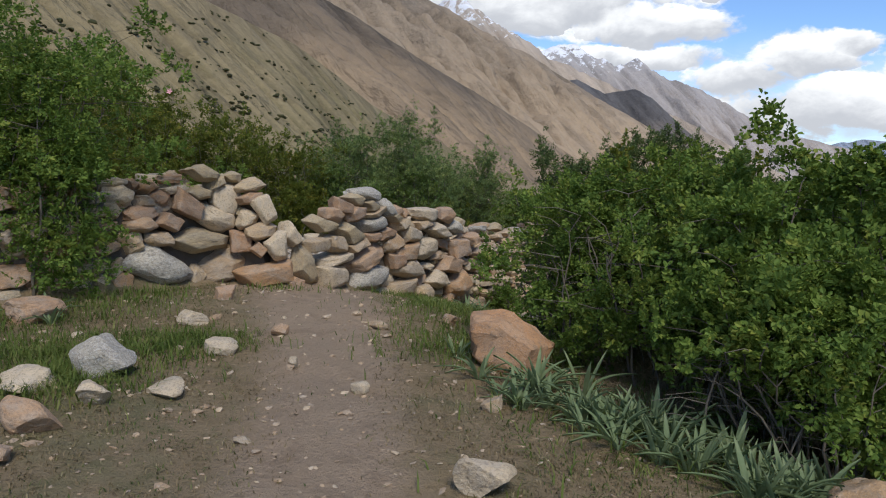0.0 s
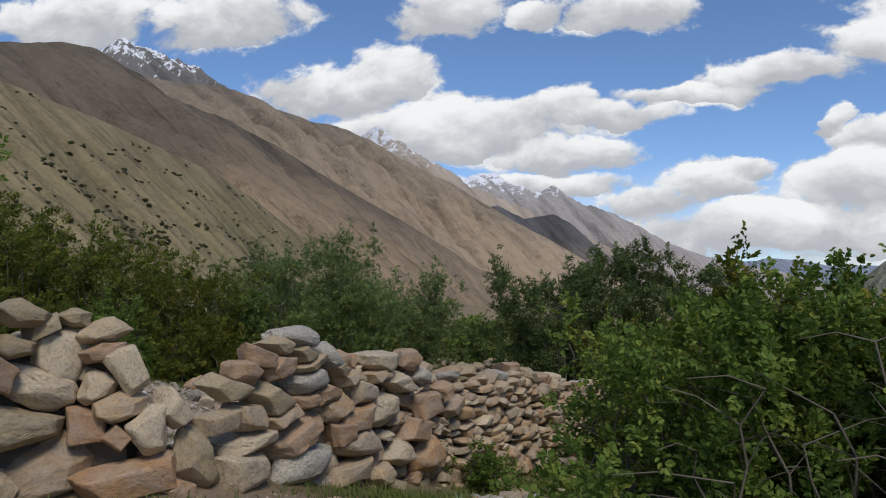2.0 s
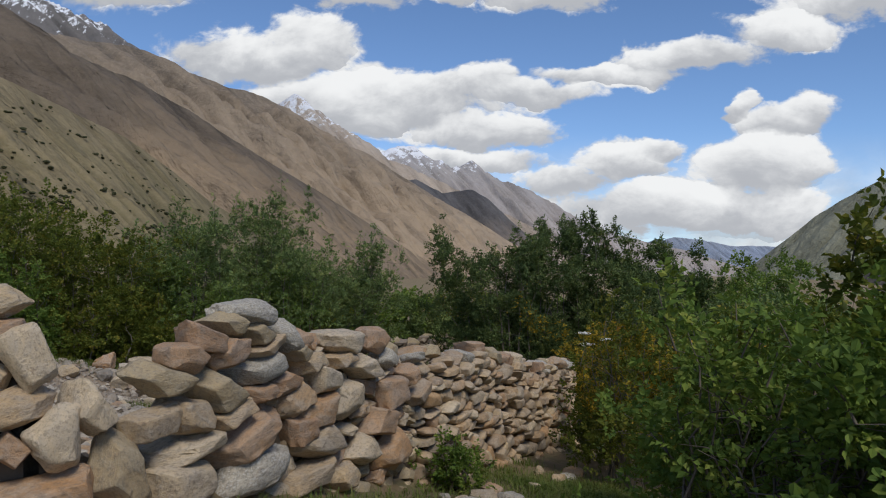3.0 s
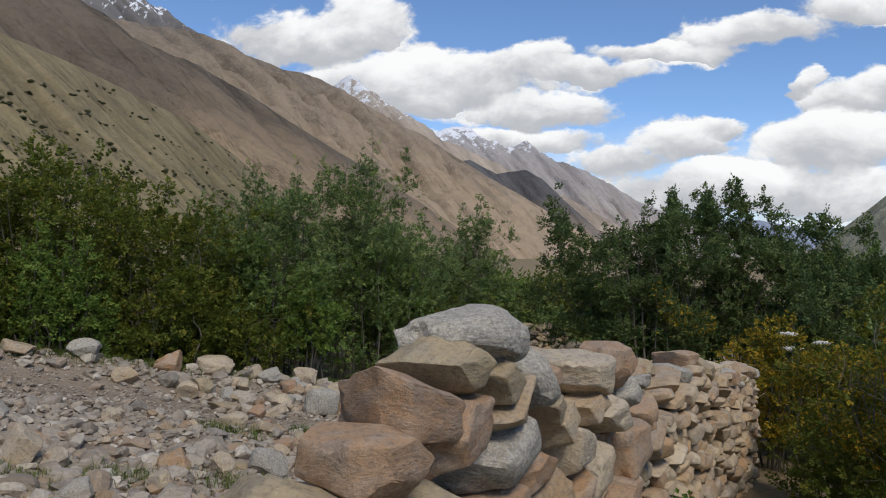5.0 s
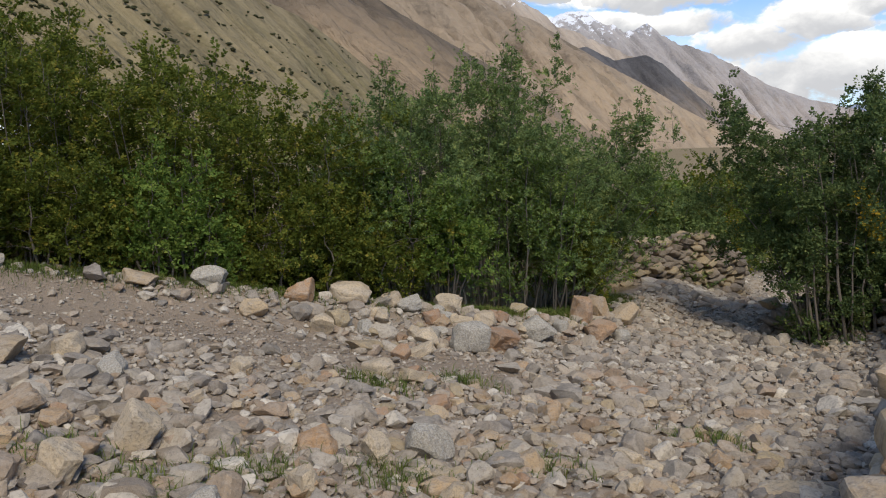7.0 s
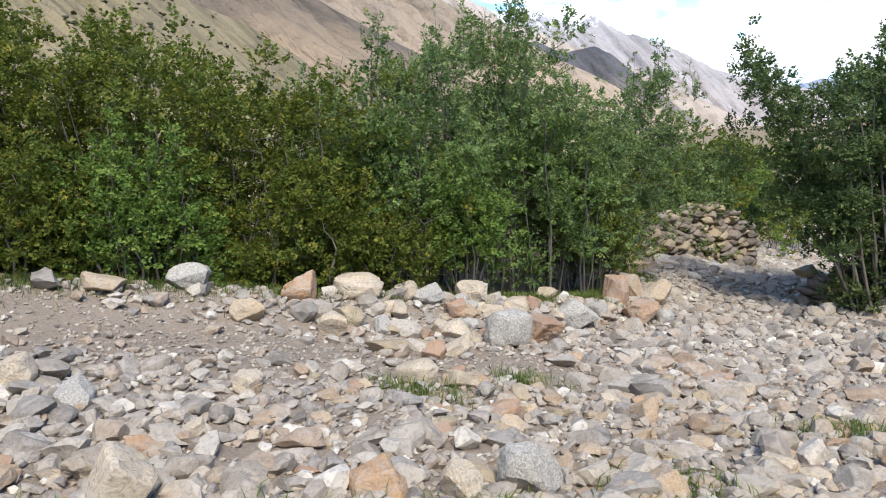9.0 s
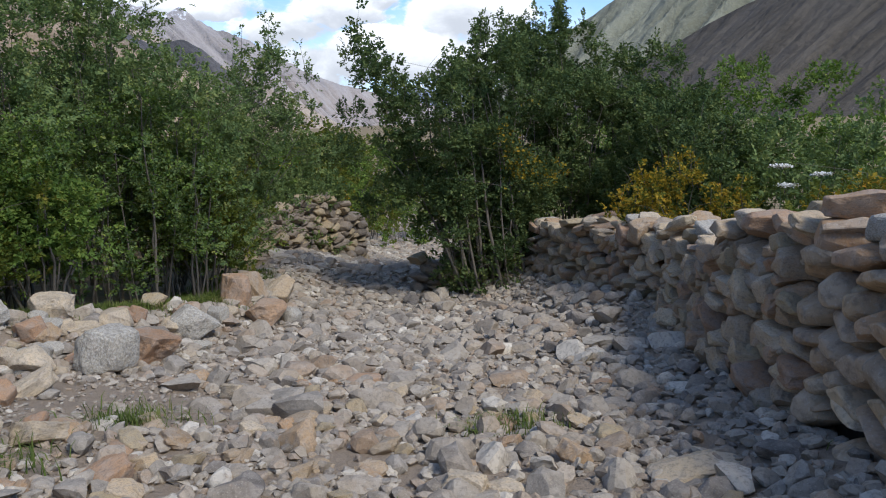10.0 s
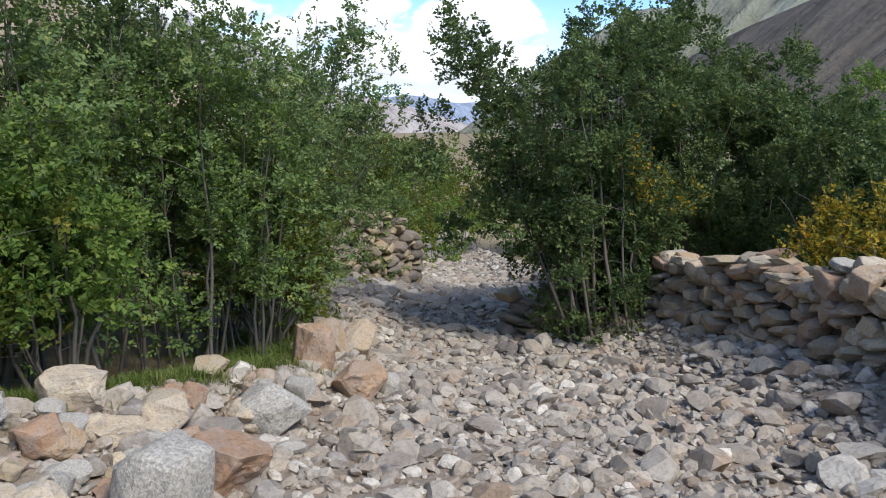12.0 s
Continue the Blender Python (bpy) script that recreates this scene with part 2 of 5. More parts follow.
def ground_material():
    m, k = material("soil_grass_gravel")
    co = k.add("ShaderNodeTexCoord").outputs["Object"]
    path = k.add("ShaderNodeAttribute", dict(attribute_name="path")).outputs["Fac"]
    gravel = k.add("ShaderNodeAttribute", dict(attribute_name="gravel")).outputs["Fac"]
    n0 = k.noise(co, 0.8, 4.0, 0.6)
    n1 = k.noise(co, 5.0, 6.0, 0.65)
    n2 = k.noise(co, 38.0, 5.0, 0.7)
    n3 = k.noise(co, 130.0, 3.0, 0.7)
    soil = k.mix(n1, (0.33, 0.243, 0.165), (0.45, 0.345, 0.24))
    soil = k.mix(k.step(n2, 0.5, 0.72, 0.0, 0.45), soil, (0.15, 0.115, 0.085))
    soil = k.mix(k.step(n1, 0.5, 0.66, 0.0, 0.4), soil, (0.19, 0.135, 0.09))
    soil = k.mix(k.step(n3, 0.62, 0.75, 0.0, 0.5), soil, (0.42, 0.37, 0.31))
    turf = k.mix(n2, (0.2, 0.15, 0.085), (0.36, 0.275, 0.165))
    turf = k.mix(k.step(n1, 0.5, 0.7, 0.0, 0.6), turf, (0.11, 0.11, 0.045))
    turf = k.mix(k.step(n0, 0.5, 0.64, 0.0, 0.55), turf, k.mix(n2, (0.075, 0.1, 0.03), (0.14, 0.15, 0.05)))
    turf = k.mix(k.step(n3, 0.5, 0.75, 0.0, 0.45), turf, (0.27, 0.22, 0.14))
    grit = k.mix(n2, (0.33, 0.26, 0.19), (0.46, 0.375, 0.285))
    grit = k.mix(k.step(n3, 0.48, 0.7, 0.0, 0.6), grit, (0.17, 0.145, 0.115))
    ragged = k.math("ADD", path, k.math("MULTIPLY", k.math("SUBTRACT", n1, 0.5), 0.9))
    c = k.mix(k.step(ragged, 0.2, 0.85), turf, soil)
    c = k.mix(k.step(k.math("ADD", gravel, k.math("MULTIPLY", k.math("SUBTRACT", n1, 0.5), 0.5)), 0.3, 0.7), c, grit)
    c = k.mix(k.step(n0, 0.4, 0.7, 0.0, 0.18), c, (0.36, 0.30, 0.23))
    h = k.math("ADD", k.math("MULTIPLY", n1, 0.7), k.math("ADD", k.math("MULTIPLY", n2, 0.5), k.math("MULTIPLY", n3, 0.2)))
    finish(k, c, 0.95, h, 1.0, 0.06, 0.15)
    return m


M_GROUND = ground_material()


def slope_material(name, low, mid, high, snow=0.0, grain=1.0):
    m, k = material(name)
    co = k.add("ShaderNodeTexCoord").outputs["Object"]
    g = k.add("ShaderNodeAttribute", dict(attribute_name="gully")).outputs["Fac"]
    e = k.add("ShaderNodeAttribute", dict(attribute_name="rise")).outputs["Fac"]
    n1 = k.noise(co, 0.004 * grain, 6.0, 0.6, 0.6)
    n2 = k.noise(co, 0.03 * grain, 6.0, 0.65)
    run = k.add("ShaderNodeAttribute", dict(attribute_name="downhill")).outputs["Vector"]
    streak = k.noise(run, 1.0, 7.0, 0.62, 0.4)
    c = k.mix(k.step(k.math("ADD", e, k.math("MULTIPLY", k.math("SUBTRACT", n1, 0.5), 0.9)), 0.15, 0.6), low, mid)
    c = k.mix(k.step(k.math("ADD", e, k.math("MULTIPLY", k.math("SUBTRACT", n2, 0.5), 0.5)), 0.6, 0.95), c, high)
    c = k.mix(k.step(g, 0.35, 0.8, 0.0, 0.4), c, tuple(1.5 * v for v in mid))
    # Relief shading put into the colour: flanks beside the gullies darkened.
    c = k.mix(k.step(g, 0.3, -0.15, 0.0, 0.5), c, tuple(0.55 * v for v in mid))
    c = k.mix(k.step(n2, 0.45, 0.75, 0.0, 0.4), c, tuple(0.6 * v for v in mid))
    c = k.mix(k.step(streak, 0.5, 0.7, 0.0, 0.4), c, tuple(1.7 * v for v in mid))
    c = k.mix(k.step(streak, 0.5, 0.32, 0.0, 0.5), c, tuple(0.55 * v for v in mid))
    c = k.mix(k.step(k.noise(co, 0.13 * grain, 5.0, 0.7), 0.42, 0.68, 0.0, 0.3), c, tuple(1.6 * v for v in mid))
    if snow:
        c = k.mix(k.step(k.math("ADD", e, k.math("MULTIPLY", k.math("SUBTRACT", k.noise(co, 0.022 * grain, 7.0, 0.75), 0.5), 1.1)), 1.0 - snow, 1.06 - snow), c, (0.82, 0.84, 0.88))
    finish(k, c, 0.95, k.math("ADD", n2, k.math("MULTIPLY", streak, 1.6)), 1.0, 10.0 / grain, 0.1)
    return m


# ---------------------------------------------------------------- shape helpers
def lattice(ix, iy, seed):
    s = np.sin(ix * 127.1 + iy * 311.7 + seed * 74.7) * 43758.5453
    return s - np.floor(s)


def vnoise(x, y, seed=0):
    x, y = np.asarray(x, float), np.asarray(y, float)
    ix, iy = np.floor(x), np.floor(y)
    fx, fy = x - ix, y - iy
    fx, fy = fx * fx * (3 - 2 * fx), fy * fy * (3 - 2 * fy)
    a, b = lattice(ix, iy, seed), lattice(ix + 1, iy, seed)
    c, d = lattice(ix, iy + 1, seed), lattice(ix + 1, iy + 1, seed)
    return (a * (1 - fx) + b * fx) * (1 - fy) + (c * (1 - fx) + d * fx) * fy - 0.5


def fbm(x, y, octaves=4, seed=0, gain=0.5):
    v, amp = 0.0, 1.0
    for i in range(octaves):
        v = v + amp * vnoise(x * 2 ** i, y * 2 ** i, seed + i)
        amp *= gain
    return v


def sstep(v, lo, hi):
    t = np.clip((np.asarray(v, float) - lo) / (hi - lo), 0, 1)
    return t * t * (3 - 2 * t)


def mesh_from(name, verts, faces, mats, smooth=False):
    """A mesh from arrays; faces is an n x 3 or n x 4 array."""
    verts, faces = np.asarray(verts, np.float32), np.asarray(faces, np.int32)
    me = bpy.data.meshes.new(name)
    n, w = faces.shape
    me.vertices.add(len(verts))
    me.vertices.foreach_set("co", verts.ravel())
    me.loops.add(n * w)
    me.loops.foreach_set("vertex_index", faces.ravel())
    me.polygons.add(n)
    me.polygons.foreach_set("loop_start", np.arange(0, n * w, w, dtype=np.int32))
    me.polygons.foreach_set("loop_total", np.full(n, w, np.int32))
    me.polygons.foreach_set("use_smooth", np.full(n, smooth))
    me.update(calc_edges=True)
    for m in mats if isinstance(mats, (list, tuple)) else [mats]:
        me.materials.append(m)
    return me


def child(name, me, parent, m=None, label=""):
    ob = new(name, me)
    ob.parent = parent
    if m is not None:
        ob.matrix_basis = m
    if label:
        ob["label"] = label
    return ob


def rock_arrays(seed, sub, cuts=11, rough=0.05, lo_cut=0.2, hi_cut=0.42):
    """A broken, angular stone in a unit box: a ball cut by planes, with uneven faces."""
    rng = random.Random(seed)
    bm = bmesh.new()
    bmesh.ops.create_icosphere(bm, subdivisions=sub, radius=0.6)
    planes = []
    for i in range(cuts):
        d = Vector((rng.gauss(0, 1), rng.gauss(0, 1), rng.gauss(0, 1))).normalized()
        planes.append((d, rng.uniform(lo_cut, hi_cut)))
    off = Vector((rng.uniform(0, 50), rng.uniform(0, 50), rng.uniform(0, 50)))
    for v in bm.verts:
        for _ in range(2):
            for d, s in planes:
                over = v.co.dot(d) - s
                if over > 0:
                    v.co -= d * over * 0.985
        if sub > 1:
            v.co += v.normal * rough * (noise.noise(v.co * 3.2 + off) + 0.55 * noise.noise(v.co * 9 + off))
    co = np.array([v.co[:] for v in bm.verts])
    lo, hi = co.min(0), co.max(0)
    co = (co - (lo + hi) / 2) / (hi - lo)
    faces = np.array([[v.index for v in f.verts] for f in bm.faces])
    bm.free()
    return co, faces


def hewn_arrays(seed, bevel=0.06, rough=0.02, cuts=2, square=0.55):
    """A broken block of stone in a unit box: flat uneven faces, worn edges; broad faces look along y."""
    rng = random.Random(seed)
    bm = bmesh.new()
    n = rng.randint(4, 6)
    turn = rng.uniform(0, 6.3)
    ring = []
    for i in range(n):
        an = turn + 2 * math.pi * (i + rng.uniform(-0.3, 0.3)) / n
        c, q = math.cos(an), math.sin(an)
        ring.append((c, q, 0.5 / max(abs(c), abs(q)) ** square * rng.uniform(0.88, 1.06)))
    for y, size in ((-rng.uniform(0.4, 0.55), rng.uniform(0.55, 0.82)), (rng.uniform(-0.2, 0.1), 1.0), (rng.uniform(0.4, 0.55), rng.uniform(0.55, 0.85))):
        dx, dz = rng.uniform(-0.07, 0.07), rng.uniform(-0.07, 0.07)
        for c, q, rad in ring:
            k = size * rad * rng.uniform(0.9, 1.06)
            bm.verts.new((c * k + dx, y + rng.uniform(-0.09, 0.09), q * k + dz))
    bmesh.ops.convex_hull(bm, input=bm.verts)
    loose = [v for v in bm.verts if not v.link_faces]
    bmesh.ops.delete(bm, geom=loose, context="VERTS")
    bmesh.ops.dissolve_limit(bm, angle_limit=0.12, verts=bm.verts, edges=bm.edges)
    bmesh.ops.bevel(bm, geom=bm.edges[:], offset=bevel, offset_type="OFFSET", segments=2, profile=0.5, affect="EDGES", clamp_overlap=True)
    bmesh.ops.triangulate(bm, faces=bm.faces)
    for reach in (0.3, 0.16)[:cuts]:
        far = [e for e in bm.edges if e.calc_length() > reach]
        bmesh.ops.subdivide_edges(bm, edges=far, cuts=1, use_grid_fill=True)
        bmesh.ops.triangulate(bm, faces=bm.faces)
    bm.normal_update()
    off = Vector((rng.uniform(0, 50), rng.uniform(0, 50), rng.uniform(0, 50)))
    if cuts:
        moved = [v.co + v.normal * rough * (1.4 * noise.noise(v.co * 3.0 + off) + noise.noise(v.co * 8 + off)) for v in bm.verts]
        for v, co in zip(bm.verts, moved):
            v.co = co
    bm.verts.index_update()
    co = np.array([v.co[:] for v in bm.verts])
    lo, hi = co.min(0), co.max(0)
    co = (co - (lo + hi) / 2) / (hi - lo)
    faces = np.array([[v.index for v in f.verts] for f in bm.faces])
    bm.free()
    return co, faces


def hewn_mesh(seed, m, bevel=0.06, rough=0.02, cuts=2):
    me = mesh_from("stone", *hewn_arrays(seed, bevel, rough, cuts), m, True)
    me.set_sharp_from_angle(angle=radians(24))
    return me


def joined_rocks(name, protos, centres, sizes, turns, m, smooth=False):
    """Many stones as one mesh. turns: n x 3 x 3 rotation matrices."""
    vs, fs, base = [], [], 0
    pick = np.arange(len(centres)) % len(protos)
    for i, (co, fa) in enumerate(protos):
        idx = np.where(pick == i)[0]
        if not len(idx):
            continue
        local = co[None] * sizes[idx][:, None, :]
        placed = np.einsum("nij,nkj->nki", turns[idx], local) + centres[idx][:, None, :]
        vs.append(placed.reshape(-1, 3))
        step_ = (np.arange(len(idx)) * len(co))[:, None, None]
        fs.append((fa[None] + step_ + base).reshape(-1, 3))
        base += len(idx) * len(co)
    return mesh_from(name, np.concatenate(vs), np.concatenate(fs), m, smooth)


def turn_matrices(rng, n, lean=0.35):
    az = rng.uniform(0, 2 * math.pi, n)
    tx, ty = rng.normal(0, lean, n), rng.normal(0, lean, n)
    out = np.zeros((n, 3, 3))
    for i in range(n):
        out[i] = np.array(Euler((tx[i], ty[i], az[i])).to_matrix())
    return out


# ---------------------------------------------------------------- lie of the land
# along: metres down the creek bed; across: metres to its right
def along_across(x, y):
    return 0.5 * x + 0.866 * y, 0.866 * x - 0.5 * y


def from_creek(a, p):
    return 0.5 * a + 0.866 * p, 0.866 * a - 0.5 * p


WALL_A = [0.0, 3.0, 5.5, 6.7, 6.98, 7.75, 11.0, 14.0, 17.5, 19.0, 20.8, 22.6, 60.0]
WALL_P = [-8.2, -7.5, -7.12, -6.98, -6.5, -6.32, -6.25, -6.0, -5.66, -5.82, -6.2, -6.85, -7.2]
BANK_A = [0.0, 10.0, 13.0, 15.5, 18.0, 21.0, 24.0, 40.0]
BANK_P = [-16.0, -15.5, -14.2, -12.3, -10.9, -11.1, -11.0, -11.0]


def wall_p(a):
    return np.interp(a, WALL_A, WALL_P)


def bank_p(a):
    return np.interp(a, BANK_A, BANK_P)


def ground_z(x, y):
    x, y = np.asarray(x, float), np.asarray(y, float)
    a, p = along_across(x, y)
    ac = np.clip(a, -6, 55)
    pc = np.clip(p, -19, -8.2)
    zc = -1.04 - 0.13 * (ac - 16) - 0.093 * (pc + 9.5) + 0.0066 * np.minimum(0, pc + 9) ** 2
    zc = zc + 0.30 * sstep(a, 20.5, 24.5)
    zc = zc + 0.24 * sstep(a, 16.2, 18.2) * np.exp(-((p - wall_p(a)) / 1.3) ** 2)
    zc = zc + 0.30 * np.exp(-((p - wall_p(a)) / 0.7) ** 2) * sstep(a, 9.6, 8.0)
    zc = zc + 0.25 * np.exp(-((p - bank_p(a)) / 0.7) ** 2)
    zc = zc + 0.16 * sstep(p, wall_p(a) - 1.1, wall_p(a) - 0.3)
    yc, xc = np.clip(y, -12, 30), np.clip(x, -12, 14)
    zp = 0.05 + 0.02 * (yc - 4) - 0.10 * np.maximum(0, xc + 0.2) + 0.03 * np.minimum(0, xc + 1.2) * -1
    zp = zp - 1.05 * sstep(a, 6.2, 12.6) - 0.10 * np.maximum(0, ac - 12.6)
    w = sstep(p, wall_p(a) - 0.35, wall_p(a) + 0.35)
    z = zc * (1 - w) + zp * w
    near = np.exp(-((x / 60) ** 2 + ((y - 12) / 60) ** 2))
    z = z + (0.05 * fbm(x * 0.9, y * 0.9, 4, 3) + 0.03 * fbm(x * 5, y * 5, 3, 9)) * near
    far = sstep(np.hypot(x, y - 10), 60, 200)
    return z * (1 - far) + far * -6.0


def gz(x, y):
    return float(ground_z(x, y))


def spaced(lo, hi, step_, reach):
    mid = list(np.arange(lo, hi, step_))
    d, v, right = step_, hi, []
    while v < reach:
        right.append(v)
        d *= 1.11
        v += d
    d, v, left = step_, lo - step_, []
    while v > -reach:
        left.append(v)
        d *= 1.11
        v -= d
    return np.array(left[::-1] + mid + right)


def build_ground():
    xs, ys = spaced(-7.5, 8.0, 0.09, 4600), spaced(0.5, 27.0, 0.09, 4600)
    X, Y = np.meshgrid(xs, ys)
    Z = ground_z(X, Y)
    nx, ny = len(xs), len(ys)
    i = np.arange(nx * ny).reshape(ny, nx)
    f = np.stack([i[:-1, :-1], i[:-1, 1:], i[1:, 1:], i[1:, :-1]], -1).reshape(-1, 4)
    me = mesh_from("ground", np.stack([X, Y, Z], -1).reshape(-1, 3), f, M_GROUND, True)
    a, p = along_across(X, Y)
    bed = sstep(p, wall_p(a) + 0.25, wall_p(a) - 0.1) * sstep(p, bank_p(a) - 0.9, bank_p(a) - 0.2) * sstep(np.hypot(X, Y), 120, 60)
    mid = np.interp(Y, [-4, 0, 3, 6, 9.5], [0.4, 0.05, -0.38, -0.82, -1.6]) + 0.12 * fbm(Y * 0.7, Y * 0, 2, 17)
    half = np.interp(Y, [-4, 0, 5, 8, 9.5], [0.5, 0.42, 0.46, 0.75, 0.85])
    path = np.clip(1.3 - np.abs(X - mid) / half * 0.8, 0, 1) * sstep(Y, 10.4, 9.6)
    for name, v in (("path", path), ("gravel", bed)):
        at = me.attributes.new(name, "FLOAT", "POINT")
        at.data.foreach_set("value", v.astype(np.float32).ravel())
    return tagged(new("ground", me), "trodden brown soil path, dry turf and stony creek bed", "ground", kind="structure")


build_ground()


# ---------------------------------------------------------------- mountains
def ridge(name, label, crest, m, slope=33.0, gully=0.1, steps=(260, 70), seed=0, jag=0.0, wave=9.0, turn=34.0):
    """A mountain flank under a crest line given as bearing, height angle and distance."""
    az, el, di = (np.array(c, float) for c in zip(*crest))
    n, q = steps
    A = np.linspace(az[0], az[-1], n)
    E, D = np.interp(A, az, el), np.interp(A, az, di)
    s = np.cumsum(np.hypot(np.gradient(D), D * np.radians(np.gradient(A))))
    H = D * np.tan(np.radians(E)) + 1.4
    H = H + (H * jag) * fbm(s / 90, s * 0, 6, seed, 0.62)
    t = np.linspace(-0.25, 1.0, q)[:, None]
    fall = np.clip(t, 0, 1)
    run = (H + 25) / math.tan(radians(slope))
    an, tn = np.radians(A)[None], radians(turn)
    X = D[None] * np.sin(an) + run[None] * t * (-np.sin(an) * math.cos(tn) + np.cos(an) * math.sin(tn))
    Y = D[None] * np.cos(an) + 6 + run[None] * t * (-np.cos(an) * math.cos(tn) - np.sin(an) * math.sin(tn))
    # gullies widen downhill
    g = fbm(s[None] / (H.max() / wave) + fall * 0.6, fall * 1.5 + 0 * s[None], 5, seed + 5, 0.55)
    g = 1 - np.abs(g) * 2
    fine = fbm(s[None] / (H.max() / wave / 5), fall * 7 + 0 * s[None], 4, seed + 9)
    Z = (H + 25)[None] * (1 - fall - 0.28 * np.clip(-t, 0, 1)) - 25
    Z = Z + (H[None] * gully) * ((g - 0.6) + 0.35 * fine) * np.sin(np.pi * np.clip(fall, 0.0, 1)) ** 0.6
    i = np.arange(n * q).reshape(q, n)
    f = np.stack([i[:-1, :-1], i[:-1, 1:], i[1:, 1:], i[1:, :-1]], -1).reshape(-1, 4)
    me = mesh_from(name, np.stack([X, Y, Z + 0 * X], -1).reshape(-1, 3), f, m, True)
    for key, v in (("gully", g + 0 * X), ("rise", np.clip(Z / H.max(), 0, 1) + 0 * X)):
        at = me.attributes.new(key, "FLOAT", "POINT")
        at.data.foreach_set("value", v.astype(np.float32).ravel())
    at = me.attributes.new("downhill", "FLOAT_VECTOR", "POINT")
    run3 = np.stack([s[None] / (H.max() / 8) + 0 * X, fall * 2.2 + 0 * X, 0 * X], -1)
    at.data.foreach_set("vector", run3.astype(np.float32).ravel())
    return tagged(new(name, me), label, "mountain", kind="structure"), (X, Y, Z)


M_SLOPE = slope_material("dry_grass_slope", (0.19, 0.165, 0.088), (0.225, 0.183, 0.108), (0.23, 0.183, 0.118), grain=3.0)
# Cloud shadow painted dark on the upper scree, sunlit tan on the lower.
M_CLOUD_SHADED = slope_material("cloud_shaded_scree", (0.36, 0.27, 0.175), (0.14, 0.113, 0.085), (0.075, 0.063, 0.053))
# Tan scree; sunlit foot and darker heights are put into the colours.
M_TAN = slope_material("tan_scree", (0.44, 0.335, 0.225), (0.25, 0.2, 0.146), (0.135, 0.115, 0.094))
# Dark greys stand in for a cloud shadow below the snowy range.
M_SHADE = slope_material("cloud_shadow_spur", (0.34, 0.27, 0.2), (0.11, 0.105, 0.105), (0.095, 0.095, 0.1))
M_PEAK = slope_material("snowy_rock", (0.17, 0.155, 0.14), (0.15, 0.14, 0.135), (0.15, 0.145, 0.14), snow=0.08)
M_CRAG = slope_material("pale_crag", (0.36, 0.29, 0.22), (0.36, 0.30, 0.24), (0.5, 0.45, 0.4), snow=0.12)
M_SNOW = slope_material("snow_range", (0.36, 0.31, 0.27), (0.31, 0.285, 0.27), (0.42, 0.41, 0.41), snow=0.14)
# Aerial haze of the farthest range is painted as pale blue base colours.
M_HAZE_BLUE = slope_material("far_range_haze", (0.26, 0.29, 0.35), (0.25, 0.29, 0.36), (0.3, 0.33, 0.38))
M_GREEN = slope_material("green_grey_mountain", (0.20, 0.20, 0.14), (0.21, 0.215, 0.165), (0.3, 0.3, 0.27))
M_HILL = slope_material("dark_scree_hill", (0.115, 0.10, 0.08), (0.09, 0.08, 0.066), (0.085, 0.075, 0.065), grain=2.0)

_, NEAR_SLOPE = ridge("mountain_1", "dry grassy mountainside dotted with dark shrubs",
                      [(-62, 24, 260), (-40, 18.5, 280), (-25.3, 14.5, 310), (-18.5, 12.1, 345), (-11.7, 9.2, 400), (-8.6, 7.1, 430), (-6.1, 5.1, 460), (-2.9, 3.3, 510), (2, 0.9, 580), (6, -0.5, 640)],
                      M_SLOPE, 35, 0.045, (300, 70), 1, 0.012, 10, 30)
ridge("mountain_2", "scree spur of the mountainside, cloud shadow painted dark brown",
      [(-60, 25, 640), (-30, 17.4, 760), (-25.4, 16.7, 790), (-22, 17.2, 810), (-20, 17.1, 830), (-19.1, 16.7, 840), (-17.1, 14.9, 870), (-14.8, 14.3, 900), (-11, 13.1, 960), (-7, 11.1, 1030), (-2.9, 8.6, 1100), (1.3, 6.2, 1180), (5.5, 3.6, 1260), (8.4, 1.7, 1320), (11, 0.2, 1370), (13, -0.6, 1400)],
      M_CLOUD_SHADED, 33, 0.1, (360, 90), 12, 0.012, 6)
ridge("mountain_3", "long scree mountainside with gullies, sunlit tan and shaded heights painted in",
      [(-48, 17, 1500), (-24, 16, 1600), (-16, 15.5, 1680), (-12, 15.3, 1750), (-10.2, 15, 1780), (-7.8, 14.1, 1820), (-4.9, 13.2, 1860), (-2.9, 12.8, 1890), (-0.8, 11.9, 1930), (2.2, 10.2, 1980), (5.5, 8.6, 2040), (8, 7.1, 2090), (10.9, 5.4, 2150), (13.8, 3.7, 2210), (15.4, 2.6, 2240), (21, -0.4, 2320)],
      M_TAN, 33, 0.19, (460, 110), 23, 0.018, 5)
ridge("mountain_4", "jagged dark peak streaked with snow",
      [(-27, 13.5, 2900), (-20.5, 16, 2950), (-19.1, 16.9, 2980), (-17.9, 18.3, 3000), (-16.9, 17.8, 3000), (-15.5, 17.4, 3000), (-14.5, 16.7, 3020), (-13.2, 16.3, 3040), (-12, 15.4, 3050), (-6, 12.6, 3100)],
      M_PEAK, 40, 0.16, (240, 60), 31, 0.05, 9)
